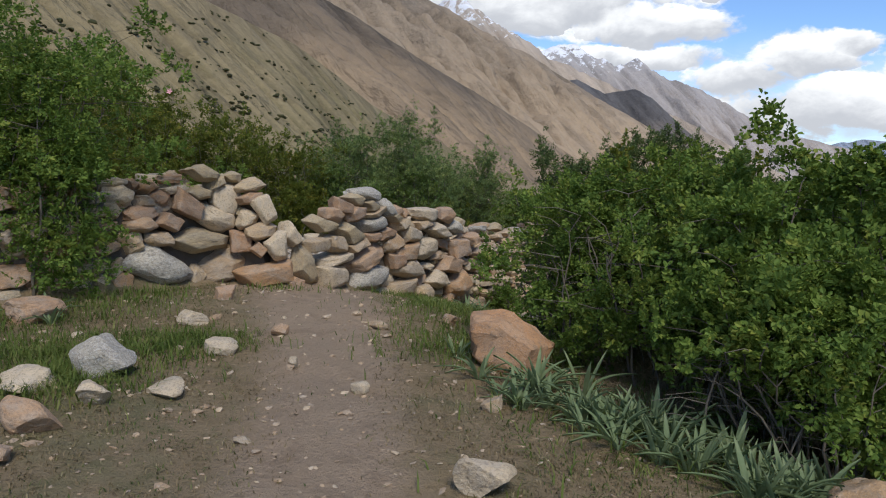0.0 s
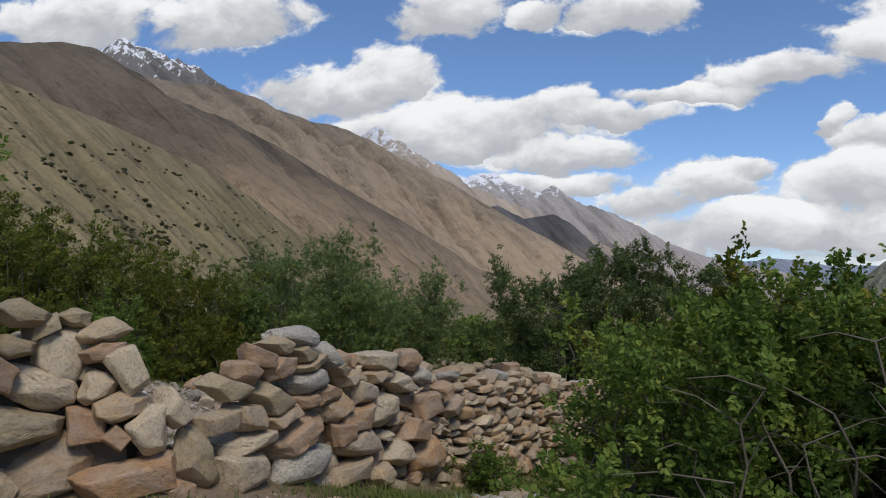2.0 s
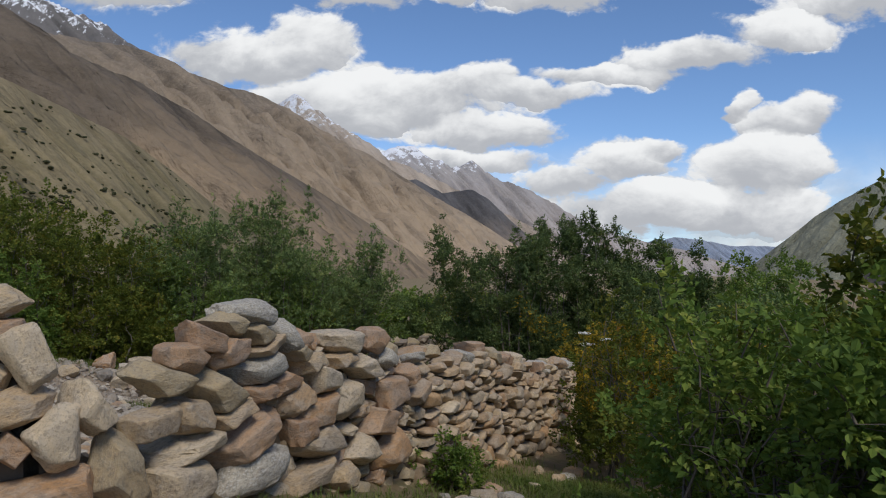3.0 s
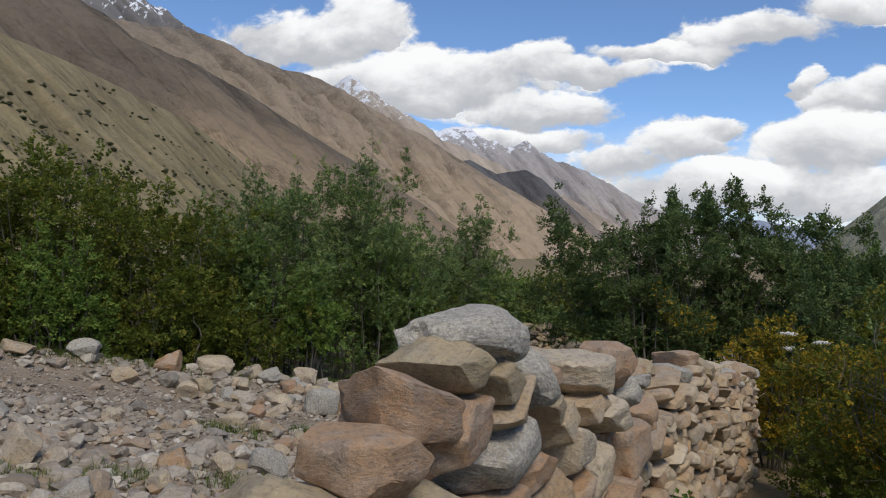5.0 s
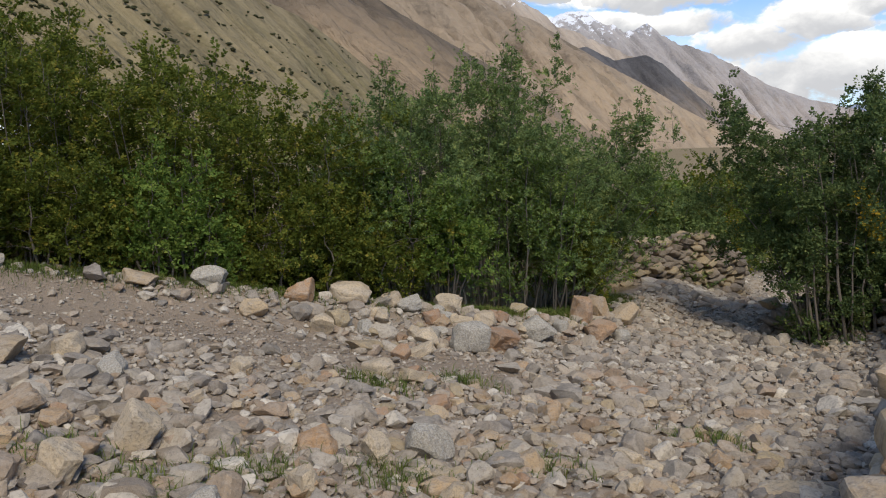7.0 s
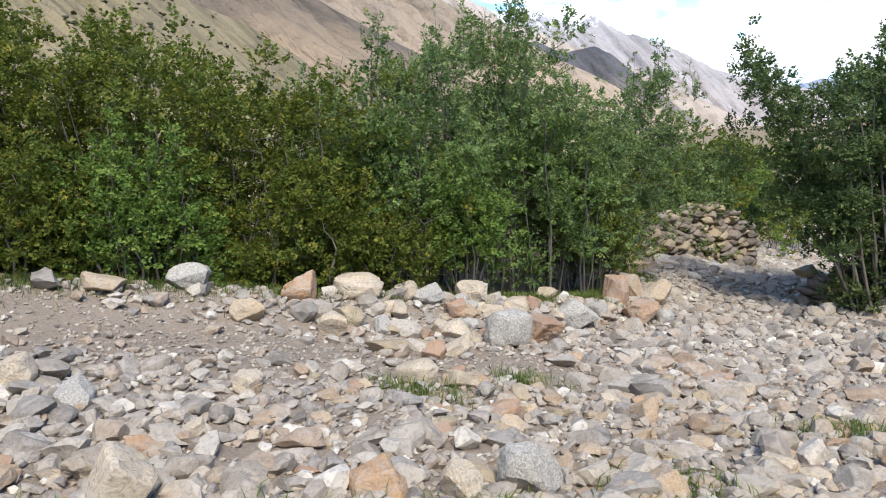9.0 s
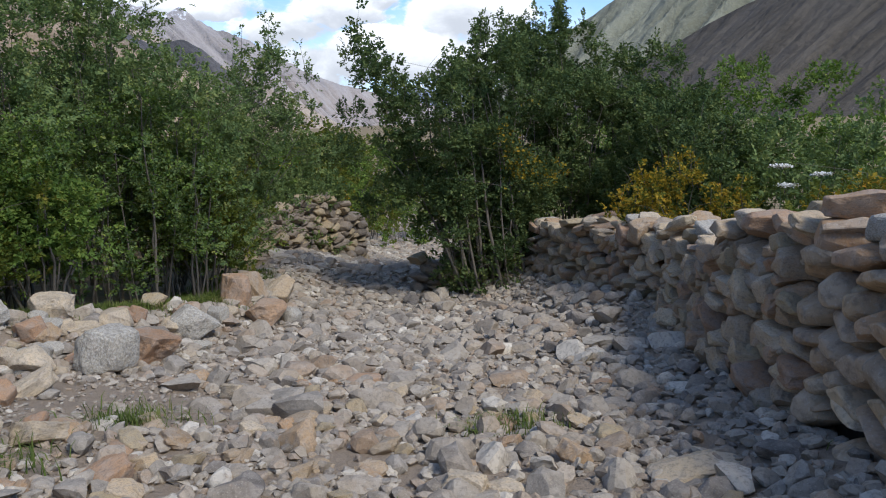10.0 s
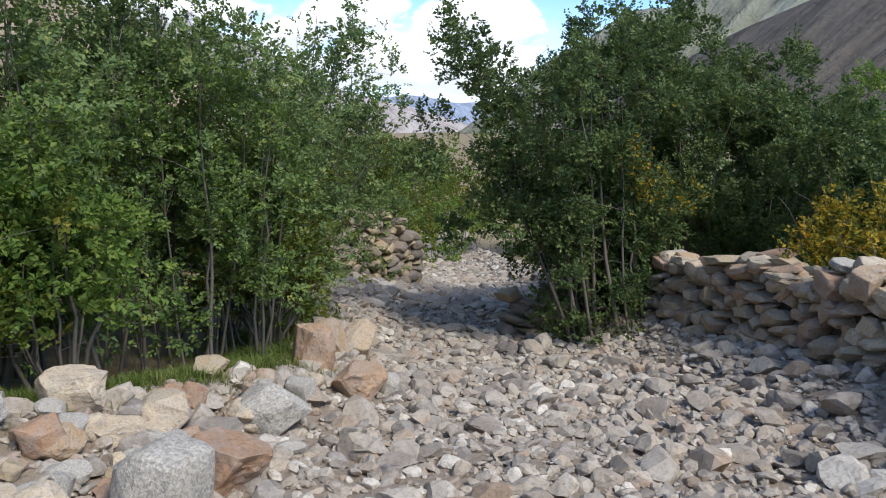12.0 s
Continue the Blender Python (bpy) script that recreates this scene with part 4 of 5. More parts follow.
def creek_stones():
    r = np.random.default_rng(4)
    n = 72000
    a = r.uniform(0.5, 25, n)
    p = r.uniform(-16.5, -5.4, n)
    keep = (p < wall_p(a) - 0.18) & (p > bank_p(a) - 0.3 + 0.35 * sstep(a, 13.5, 15) + 0.3 * r.normal(0, 1, n) * 0.4)
    d = p - bank_p(a)
    bx, by = from_creek(a, p)
    bare = np.exp(-((by - 17.6 - 0.06 * (bx + 4)) / 0.95) ** 2) * sstep(bx, -0.4, -1.6)
    worn = (r.uniform(0, 1, n) < 0.96 * bare)[keep]
    a, p, d = a[keep], p[keep], d[keep]
    n = len(a)
    x, y = from_creek(a, p)
    size = np.clip(np.exp(r.normal(math.log(0.052), 0.56, n)), 0.022, 0.28)
    size *= 1 + 0.3 * np.exp(-(d / 0.5) ** 2) * r.uniform(0.2, 1, n) + 0.15 * sstep(a, 12.5, 9.5)
    size = np.where(worn, r.uniform(0.014, 0.036, n), size)
    sizes = size[:, None] * np.stack([r.uniform(0.95, 1.6, n), r.uniform(0.8, 1.15, n), r.uniform(0.5, 0.9, n)], -1)
    z = ground_z(x, y) + sizes[:, 2] * r.uniform(0.1, 0.42, n)
    c = np.stack([x, y, z], -1)
    turns = turn_matrices(r, n, 0.22)
    # the larger stones near the walked line stand singly
    near = np.where((size > 0.1) & (a > 8.5) & (a < 15.5) & (p > -11.5) & (p < -7))[0][:280]
    base = tagged(new("creek_bed_stones"), "loose grey, tan and pale stones of a dry creek bed", "stones")
    for i in near:
        m = Matrix.Translation(c[i]) @ Matrix(turns[i]).to_4x4() @ Matrix.Diagonal((*sizes[i], 1))
        child("stone", MID_ROCKS[i % len(MID_ROCKS)], base, m)
    mask = np.ones(n, bool)
    mask[near] = False
    protos = [rock_arrays(700 + i, 1, 7, 0.0) for i in range(30)]
    round_ = [rock_arrays(740 + i, 2, 8, 0.05, 0.24, 0.44) for i in range(40)]
    large = mask & (size > 0.075)
    me = joined_rocks("creek_cobbles", round_, c[large], sizes[large], turns[large], M_BED)
    tagged(new("creek_cobbles", me), "rounded grey, tan and white cobbles of the dry creek bed", "stones", kind="stuff")
    small = mask & ~large
    me = joined_rocks("creek_gravel", protos, c[small], sizes[small], turns[small], M_BED)
    tagged(new("creek_gravel", me), "small grey and tan stones covering the dry creek bed", "stones", kind="stuff")
    # farther bed
    n = 5200
    a = 24 + 34 * r.uniform(0, 1, n) ** 1.4
    p = r.uniform(-11.4, -6.2, n)
    x, y = from_creek(a, p)
    size = np.clip(np.exp(r.normal(math.log(0.15), 0.35, n)), 0.05, 0.4)
    sizes = size[:, None] * np.stack([r.uniform(0.9, 1.5, n), r.uniform(0.8, 1.1, n), r.uniform(0.4, 0.7, n)], -1)
    c = np.stack([x, y, ground_z(x, y) + sizes[:, 2] * 0.2], -1)
    me = joined_rocks("far_creek_gravel", protos[:12], c, sizes, turn_matrices(r, n, 0.2), M_BED)
    tagged(new("far_creek_gravel", me), "pale stones of the creek bed farther down", "stones", kind="stuff")
    # pebbles on the path and turf
    n = 2300
    x, y = r.uniform(-3.6, 1.6, n), r.uniform(0.8, 10.0, n)
    aa, pp = along_across(x, y)
    ok = pp > wall_p(aa) + 0.4
    x, y = x[ok], y[ok]
    n = len(x)
    size = np.clip(np.exp(r.normal(math.log(0.02), 0.55, n)), 0.008, 0.1)
    sizes = size[:, None] * np.stack([r.uniform(0.9, 1.5, n), np.ones(n), r.uniform(0.4, 0.7, n)], -1)
    c = np.stack([x, y, ground_z(x, y) + sizes[:, 2] * 0.15], -1)
    me = joined_rocks("path_pebbles", protos[12:24], c, sizes, turn_matrices(r, n, 0.2), M_PEBBLE)
    tagged(new("path_pebbles", me), "small brown and pale pebbles scattered over the soil path", "pebbles", kind="stuff")


creek_stones()


# ---------------------------------------------------------------- bushes
def tube(points, r0, r1, sides=5):
    pts = [Vector(p) for p in points]
    vs, fs = [], []
    for i, p in enumerate(pts):
        d = (pts[min(i + 1, len(pts) - 1)] - pts[max(i - 1, 0)]).normalized()
        u = d.orthogonal().normalized()
        w = d.cross(u)
        r = r0 + (r1 - r0) * i / (len(pts) - 1)
        for j in range(sides):
            an = 2 * math.pi * j / sides
            vs.append(p + (u * math.cos(an) + w * math.sin(an)) * r)
    for i in range(len(pts) - 1):
        for j in range(sides):
            k = (j + 1) % sides
            fs.append((i * sides + j, i * sides + k, (i + 1) * sides + k, (i + 1) * sides + j))
    return vs, fs


def unit(v):
    return v / (np.linalg.norm(v, axis=-1, keepdims=True) + 1e-9)


def leaf_mesh(name, centres, normals, length, m, r, ratio=0.72, along=None, round_=False):
    """Small folded leaves, one island each."""
    n = len(centres)
    t = np.cross(normals, r.normal(0, 1, (n, 3))) if along is None else along - normals * (along * normals).sum(-1, keepdims=True)
    t = unit(t)
    s = np.cross(normals, t)
    L = (length * r.uniform(0.65, 1.35, n))[:, None]
    W = L * ratio * 0.5
    base = centres - t * L * 0.5
    tip = centres + t * L * 0.5 - normals * L * 0.12
    lift = normals * W * 0.4
    if round_:
        ring = [base]
        for f, w in ((-0.2, 0.85), (0.16, 0.95)):
            ring.append(centres + t * L * f + s * W * w + lift)
        ring.append(tip)
        for f, w in ((0.16, 0.95), (-0.2, 0.85)):
            ring.append(centres + t * L * f - s * W * w + lift)
        vs = np.stack(ring, 1).reshape(-1, 3)
        q = np.arange(n)[:, None] * 6
        fs = np.concatenate([q + np.array([[0, 3, 2, 1]]), q + np.array([[0, 5, 4, 3]])])
        return mesh_from(name, vs, fs, m)
    left, right = centres - t * L * 0.02 + s * W + lift, centres - t * L * 0.02 - s * W + lift
    vs = np.stack([base, left, tip, right], 1).reshape(-1, 3)
    q = np.arange(n)[:, None] * 4
    fs = np.concatenate([q + np.array([[0, 2, 1]]), q + np.array([[0, 3, 2]])])
    return mesh_from(name, vs, fs, m)


def bush(kind, label, x, y, rx, ry, height, leaves, size, m, seed, stems=13, bare=0.12, shoots=14, group="", turn=0.0, second=None, lean=(0, 0), stem_r=0.016, clump=1.0, skirt=0.5, spire=0.4, round_=False, spread=0.22, hollow=-0.16):
    r = np.random.default_rng(seed)
    z0 = gz(x, y)
    thing = tagged(new(kind), label, "tree" if kind == "tree" else "bush", group)
    thing.location = (x, y, z0)
    thing.rotation_euler = (0, 0, radians(turn))
    lobes = []
    for i in range(stems):
        an = 2 * math.pi * (i + r.uniform(-0.4, 0.4)) / stems
        out = math.sqrt(r.uniform(0.02, 1.0)) * 0.82
        top = height * (1 - 0.42 * out ** 2) * r.uniform(0.72, 0.98)
        foot = Vector((spread * rx * math.cos(an) * r.uniform(0.3, 1.6), spread * ry * math.sin(an) * r.uniform(0.3, 1.6), -0.08))
        foot.z += gz(x + foot.x, y + foot.y) - z0 if not turn else 0.0
        tip = Vector((rx * out * math.cos(an) + lean[0], ry * out * math.sin(an) + lean[1], top))
        knee = foot.lerp(tip, 0.5) + Vector((r.normal(0, 0.12), r.normal(0, 0.12), 0.14 * height * out))
        pts = []
        for s in np.linspace(0, 1, 8):
            p = foot * (1 - s) ** 2 + knee * 2 * s * (1 - s) + tip * s * s
            pts.append(p + Vector((r.normal(0, 0.025), r.normal(0, 0.025), 0)))
        vs, fs = tube(pts, stem_r * r.uniform(0.7, 1.4), 0.004)
        for s in range(2, 8):
            for _ in range(1 + (r.uniform() < 0.45)):
                b = pts[s] + Vector((r.normal(0, 0.24) * rx, r.normal(0, 0.24) * ry, r.uniform(-0.02, 0.22) * height * 0.5))
                bv, bf = tube([pts[s], pts[s].lerp(b, 0.5) + Vector((0, 0, 0.03)), b], 0.0045, 0.0015, 3)
                o = len(vs)
                vs += bv
                fs += [tuple(q + o for q in f) for f in bf]
                if b.z > bare * height:
                    lobes.append((b.x, b.y, b.z, r.uniform(0.13, 0.27) * (0.6 + 0.25 * min(height, 3)) * clump))
        stem = child("stem", mesh_from("stem", [tuple(v) for v in vs], fs, M_BARK, True), thing)
        if kind == "weed":
            tagged(stem, kind="stuff")
        lobes.append((tip.x, tip.y, tip.z, 0.2 * clump))
    for i in range(int(26 * skirt)):
        an, q = r.uniform(0, 2 * math.pi), r.uniform(0.55, 0.95)
        lx, ly = rx * q * math.cos(an), ry * q * math.sin(an)
        lobes.append((lx, ly, height * r.uniform(max(bare, 0.06), 0.5) + (gz(x + lx, y + ly) - z0 if not turn else 0.0), r.uniform(0.2, 0.36) * clump))
    lob = np.array(lobes)
    lob = lob[lob[:, 2] > bare * height + np.minimum(0, ground_z(x + lob[:, 0], y + lob[:, 1]) - z0)]
    # leafless hollows between the boughs
    off = Vector((seed * 3.7, seed * 1.3, 0))
    full = np.array([noise.noise(Vector(q[:3]) * 1.5 + off) for q in lob]) > hollow
    lob = lob[full]
    lob[:, 3] *= r.uniform(0.6, 1.1, len(lob))
    # young shoots standing over the crown, thinning to their tips
    tall = lob[np.argsort(-(lob[:, 2] + r.normal(0, 0.1 * height, len(lob))))][: max(shoots, 1)]
    sv, sf, extra = [], [], []
    for q in tall[:shoots]:
        ln = spire * r.uniform(0.25, 1.0) * min(1.0, height / 2.4)
        tip = q[:3] + np.array([r.normal(0, 0.12 * ln + 0.04), r.normal(0, 0.12 * ln + 0.04), ln + q[3] * 0.5])
        mid = (q[:3] + tip) / 2 + r.normal(0, 0.02, 3)
        bv, bf = tube([q[:3], mid, tip], 0.006, 0.002, 3)
        o = len(sv)
        sv += bv
        sf += [tuple(k + o for k in f) for f in bf]
        for f in np.arange(0.15, 1.05, 0.14):
            c = q[:3] + (tip - q[:3]) * f + r.normal(0, 0.02, 3)
            extra.append((*c, (0.15 - 0.1 * f) * (0.5 + 0.7 * ln) * r.uniform(0.7, 1.2)))
    if sv:
        tagged(child("top_growth", mesh_from("top_growth", [tuple(v) for v in sv], sf, M_BARK, True), thing), kind="stuff")
        lob = np.concatenate([lob, np.array(extra)])
    # sprays of leaves on the outside of each bough
    per = 9
    twigs = leaves // per
    wgt = np.maximum(lob[:, 3], 0.05) ** 2
    pick = r.choice(len(lob), twigs, p=wgt / wgt.sum())
    out = unit(r.normal(0, 1, (twigs, 3)) + np.array([0, 0, 0.2]))
    rad = lob[pick, 3] * r.uniform(0, 1, twigs) ** 0.35
    foot = lob[pick, :3] + out * rad[:, None] * np.array([1.15, 1.15, 0.85])
    axis = unit(out * 0.8 + np.array([0, 0, 0.45]) + r.normal(0, 0.45, (twigs, 3)))
    side = unit(np.cross(axis, r.normal(0, 1, (twigs, 3)) * 0.5 + np.array([0, 0, 1.0])))
    face = unit(np.cross(side, axis))
    face *= np.where(face[:, 2:] < 0, -1, 1)
    long_ = size * r.uniform(1.6, 3.2, twigs)
    c, nrm, run = [], [], []
    for j in range(per):
        hand = 0 if j == per - 1 else (1 if j % 2 else -1)
        f = (j // 2 + 0.6) / (per / 2)
        c.append(foot + axis * (long_ * f)[:, None] + side * hand * size * 0.5 + r.normal(0, size * 0.16, (twigs, 3)))
        nrm.append(unit(face + r.normal(0, 0.33, (twigs, 3))))
        run.append(side * hand + axis * 0.6)
    c, nrm, run = np.concatenate(c), np.concatenate(nrm), np.concatenate(run)
    low = c[:, 2] > 0.03 + np.minimum(0, ground_z(x + c[:, 0], y + c[:, 1]) - z0)
    c, nrm, run = c[low], nrm[low], run[low]
    if second:
        share, m2, cx, cy, cz, rr = second
        dist = np.linalg.norm(c - np.array([cx, cy, cz]), axis=1)
        other = (r.uniform(0, 1, len(c)) < share) & (dist < rr)
        tagged(child("pale_foliage", leaf_mesh("pale_foliage", c[other], nrm[other], size, m2, r, along=run[other], round_=round_), thing, None, "lighter yellowish leaves"), kind="stuff")
        c, nrm, run = c[~other], nrm[~other], run[~other]
    tagged(child("crown", leaf_mesh("crown", c, nrm, size, m, r, along=run, round_=round_), thing), kind="stuff")
    return thing


G1 = "wild bushes beside the path"
G2 = "wild bushes along the creek bank"
# beside the path, right
NEAR_R = [(1.72, 6.35, 0.98, 1.0, 1.68, 46000, 0.033), (2.5, 5.2, 1.15, 1.0, 1.85, 46000, 0.036), (2.25, 7.9, 1.05, 1.1, 1.8, 26000, 0.042),
          (3.7, 6.7, 1.2, 1.2, 1.95, 22000, 0.05), (2.85, 9.6, 1.1, 1.1, 1.85, 21000, 0.046), (4.3, 8.6, 1.3, 1.3, 2.1, 18000, 0.055), (1.3, 7.75, 0.6, 0.65, 1.4, 15000, 0.036), (2.2, 4.5, 0.8, 0.55, 1.05, 22000, 0.034)]
for i, (x, y, rx, ry, h, n, s) in enumerate(NEAR_R):
    bush("bush", "dense wild rose bush with bright green leaves and upright shoots", x, y, rx, ry, h, n, s, M_LEAF_OLIVE if i in (2, 4) else M_LEAF, 40 + i, 34, 0.1, 20, G1, stem_r=0.009, clump=0.62, skirt=1.8, spire=0.2 if i in (1, 3, 5) else 0.45, round_=i in (0, 1, 2, 7), spread=0.5)
bush("bush", "olive green bush with yellowing leaves by the wall", 3.4, 11.5, 0.95, 1.1, 1.9, 20000, 0.04, M_LEAF_OLIVE, 52, 14, 0.05, 24, G1, 0, (0.3, M_LEAF_GOLD, -0.3, 0.2, 1.6, 0.8))
bush("bush", "olive and gold bush behind the stone wall", 3.6, 14.6, 0.8, 1.1, 2.3, 15000, 0.045, M_LEAF_OLIVE, 53, 14, 0.05, 30, G1, 0, (0.5, M_LEAF_GOLD, 0, 0, 1.5, 0.7), skirt=1.6)
bush("bush", "golden yellow bush behind the stone wall", 4.45, 16.3, 0.75, 0.8, 2.0, 12000, 0.045, M_LEAF_OLIVE, 54, 14, 0.05, 34, G1, 0, (0.4, M_LEAF_GOLD, 0, -0.2, 1.4, 0.9))
bush("bush", "yellow green bush behind the stone wall", 5.3, 19.6, 0.85, 0.9, 2.3, 14000, 0.045, M_LEAF_OLIVE, 55, 12, 0.05, 24, G1, 0, (0.7, M_LEAF_GOLD, 0, -0.2, 1.6, 1.1))
for i, (x, y, rx, h) in enumerate([(5.6, 13.0, 1.4, 2.6), (7.2, 16.5, 1.5, 3.0), (8.3, 19.6, 1.6, 3.4), (6.6, 10.3, 1.5, 2.9), (10.5, 17.5, 1.8, 3.2)]):
    bush("bush", "dense green bush on the slope below the path", x, y, rx, rx, h, 14000, 0.075, M_LEAF_DARK, 60 + i, 13, 0.08, 12, G1)

# beside the path, left
bush("bush", "tall dense bush overhanging the stone wall", -4.75, 8.3, 1.9, 1.6, 2.95, 50000, 0.045, M_LEAF, 71, 26, 0.03, 16, G1, skirt=1.6)
bush("bush", "dense green bush at the path side", -5.6, 6.4, 1.5, 1.4, 3.1, 30000, 0.046, M_LEAF, 72, 16, 0.05, 14, G1)
bush("bush", "low green bush in front of the stone wall", -4.05, 7.75, 0.75, 0.6, 1.6, 26000, 0.04, M_LEAF, 73, 18, 0.02, 8, G1, skirt=1.8, spread=0.5, hollow=-0.4)

bush("weed", "small leafy green weed at the wall foot", 1.0, 13.0, 0.26, 0.24, 0.5, 2000, 0.045, M_LEAF, 141, 8, 0.02, 4, G1, skirt=0.3)
bush("bush", "low yellow green bush on the stony creek bank", -8.8, 18.5, 1.1, 0.8, 1.9, 14000, 0.06, M_LEAF_OLIVE, 142, 14, 0.02, 8, G2, skirt=1.2)

# creek bank, far side
bush("tree", "tall dark green bushy tree with many bare grey stems", -2.75, 21.15, 1.25, 1.15, 3.3, 54000, 0.04, M_LEAF_DARK, 81, 24, 0.1, 18, G2, 0, (0.5, M_LEAF, 0, -0.9, 1.3, 1.2), stem_r=0.014, skirt=1.5, spire=0.75, spread=0.4, hollow=-0.33)
bush("tree", "tall dark green bushy tree with many bare grey stems", -1.05, 22.0, 1.3, 1.15, 3.8, 64000, 0.04, M_LEAF_DARK, 82, 26, 0.1, 20, G2, 0, (0.4, M_LEAF, 0, -0.9, 1.4, 1.2), stem_r=0.014, skirt=1.5, spire=0.75, spread=0.4, hollow=-0.33)
bush("tree", "tall dark green bushy tree with many bare grey stems", -0.15, 23.4, 1.2, 1.2, 3.4, 54000, 0.04, M_LEAF_DARK, 83, 22, 0.1, 18, G2, lean=(1.1, 0.2), stem_r=0.014, skirt=1.3, spire=0.7, spread=0.35, hollow=-0.35)
bush("bush", "thin green bush with pale stems in front of the trees", -0.2, 22.35, 0.8, 0.5, 1.7, 7000, 0.05, M_LEAF_OLIVE, 84, 16, 0.05, 10, G2)
bush("bush", "leafy light green bush in front of the trees", -2.1, 20.6, 0.5, 0.4, 1.6, 5500, 0.05, M_LEAF, 85, 12, 0.05, 10, G2)
for i, (x, y, rx, h, n) in enumerate([(-4.2, 20.6, 1.25, 2.9, 26000), (-5.9, 20.1, 1.35, 2.8, 26000), (-7.6, 19.6, 1.4, 2.9, 24000), (-9.5, 18.8, 1.6, 3.1, 22000), (-11.6, 17.6, 1.8, 3.2, 18000)]):
    bush("bush", "yellowish green bush on the stony creek bank", x, y, rx, rx * 0.9, h, n, 0.052, M_LEAF_OLIVE, 90 + i, 17, 0.02, 22, G2, 0, (0.25, M_LEAF_OLIVE, 0.3, -0.5, 1.8, 1.2), skirt=2.6, spread=0.5, hollow=-0.3)
for i, a in enumerate((10.6, 11.7, 12.8, 13.9, 15.0, 16.0)):
    x, y = from_creek(a, float(bank_p(a)) - 0.85)
    bush("bush", "low leafy bush at the foot of the bank thicket", x, y, 0.8, 0.6, 1.35 + 0.25 * (i % 2), 13000, 0.046, M_LEAF_OLIVE if i % 3 else M_LEAF, 150 + i, 14, 0.02, 8, G2, skirt=1.6, spread=0.5, hollow=-0.4)
for i, (x, y, rx, h) in enumerate([(-3.6, 23.4, 1.6, 3.4), (-6.6, 22.8, 1.7, 3.2), (-1.2, 25.2, 1.6, 3.9), (-10.0, 22.0, 1.9, 3.4), (-13.8, 15.8, 2.0, 3.4), (-8.3, 21.2, 1.7, 3.2), (-11.8, 19.8, 1.8, 3.3)]):
    bush("bush", "dark green bush in the thicket on the bank", x, y, rx, rx, h, 12000, 0.07, M_LEAF_OLIVE if x < -5 else M_LEAF_DARK, 100 + i, 12, 0.02, 8, G2, skirt=2.5, hollow=-0.5)
FAR_BUSHES = [(2.2, 29.6, 1.7, 1.1, M_LEAF), (4.6, 31.2, 1.8, 1.3, M_LEAF_OLIVE), (7.0, 35.0, 2.2, 1.0, M_LEAF), (9.6, 39.0, 2.5, 0.9, M_LEAF_OLIVE),
              (13.2, 44.0, 3.2, 0.7, M_LEAF), (18.5, 49.0, 3.6, 0.6, M_LEAF_OLIVE), (23.5, 50.0, 3.6, 0.9, M_LEAF), (27.0, 46.0, 3.6, 1.2, M_LEAF),
              (-0.5, 29.0, 2.0, 1.6, M_LEAF_DARK), (13.5, 27.0, 2.4, 2.0, M_LEAF), (15.0, 22.0, 2.4, 1.6, M_LEAF), (17.0, 33.0, 3.0, 1.4, M_LEAF_DARK)]
for i, (x, y, rx, top, mm) in enumerate(FAR_BUSHES):
    bush("bush", "light green bush farther down the creek", x, y, rx, rx, top - gz(x, y), 9000, 0.10 if y < 40 else 0.14, mm, 110 + i, 12, 0.02, 3, G2, 0, (0.5, M_LEAF_GOLD, -0.8, -0.9, 1.6, 0.9) if i in (1, 2) else None, clump=1.5, skirt=1.4)

bush("bush", "dark bush overhanging the short stone wall", 3.5, 28.5, 0.95, 0.7, 2.0, 9000, 0.08, M_LEAF_DARK, 131, 12, 0.02, 4, G2)

# creek bank, near side: the large tree over the wall's end
G3 = "trees over the end of the wall"
bush("tree", "large dark green tree with several thin trunks over the wall", 4.45, 22.6, 2.15, 1.5, 3.85, 56000, 0.055, M_LEAF_DARKENED, 221, 22, 0.24, 24, G3, 0, (0.28, M_LEAF_GOLD, 0.3, -1.2, 2.1, 0.9), (-0.15, 0.5), 0.024, skirt=0.0, spire=0.6)
bush("tree", "large dark green tree with several thin trunks over the wall", 6.3, 23.4, 1.9, 1.7, 5.2, 66000, 0.055, M_LEAF_DARKENED, 122, 22, 0.1, 26, G3, 0, (0.7, M_LEAF_GOLD, -0.6, -1.4, 2.2, 0.5), (0.2, 0.5), 0.024, skirt=0.9, spire=0.7)
bush("tree", "large green tree standing behind the wall", 8.5, 23.3, 2.0, 1.7, 5.3, 46000, 0.064, M_LEAF_DARKENED, 123, 20, 0.08, 22, G3, skirt=1.0, stem_r=0.026)
bush("tree", "dark green tree in the thicket below the wall", 7.0, 20.6, 1.4, 1.3, 3.6, 30000, 0.06, M_LEAF_DARKENED, 124, 16, 0.05, 16, G3, skirt=1.0)
bush("tree", "green tree at the far end of the thicket", 11.0, 22.6, 2.0, 1.9, 5.0, 18000, 0.075, M_LEAF, 125, 16, 0.08, 16, G3)


bush("bush", "low dark bush in the shade under the trees", 4.5, 22.75, 0.8, 0.6, 1.0, 9000, 0.055, M_LEAF_DARKENED, 126, 12, 0.02, 4, G3, skirt=0.8)


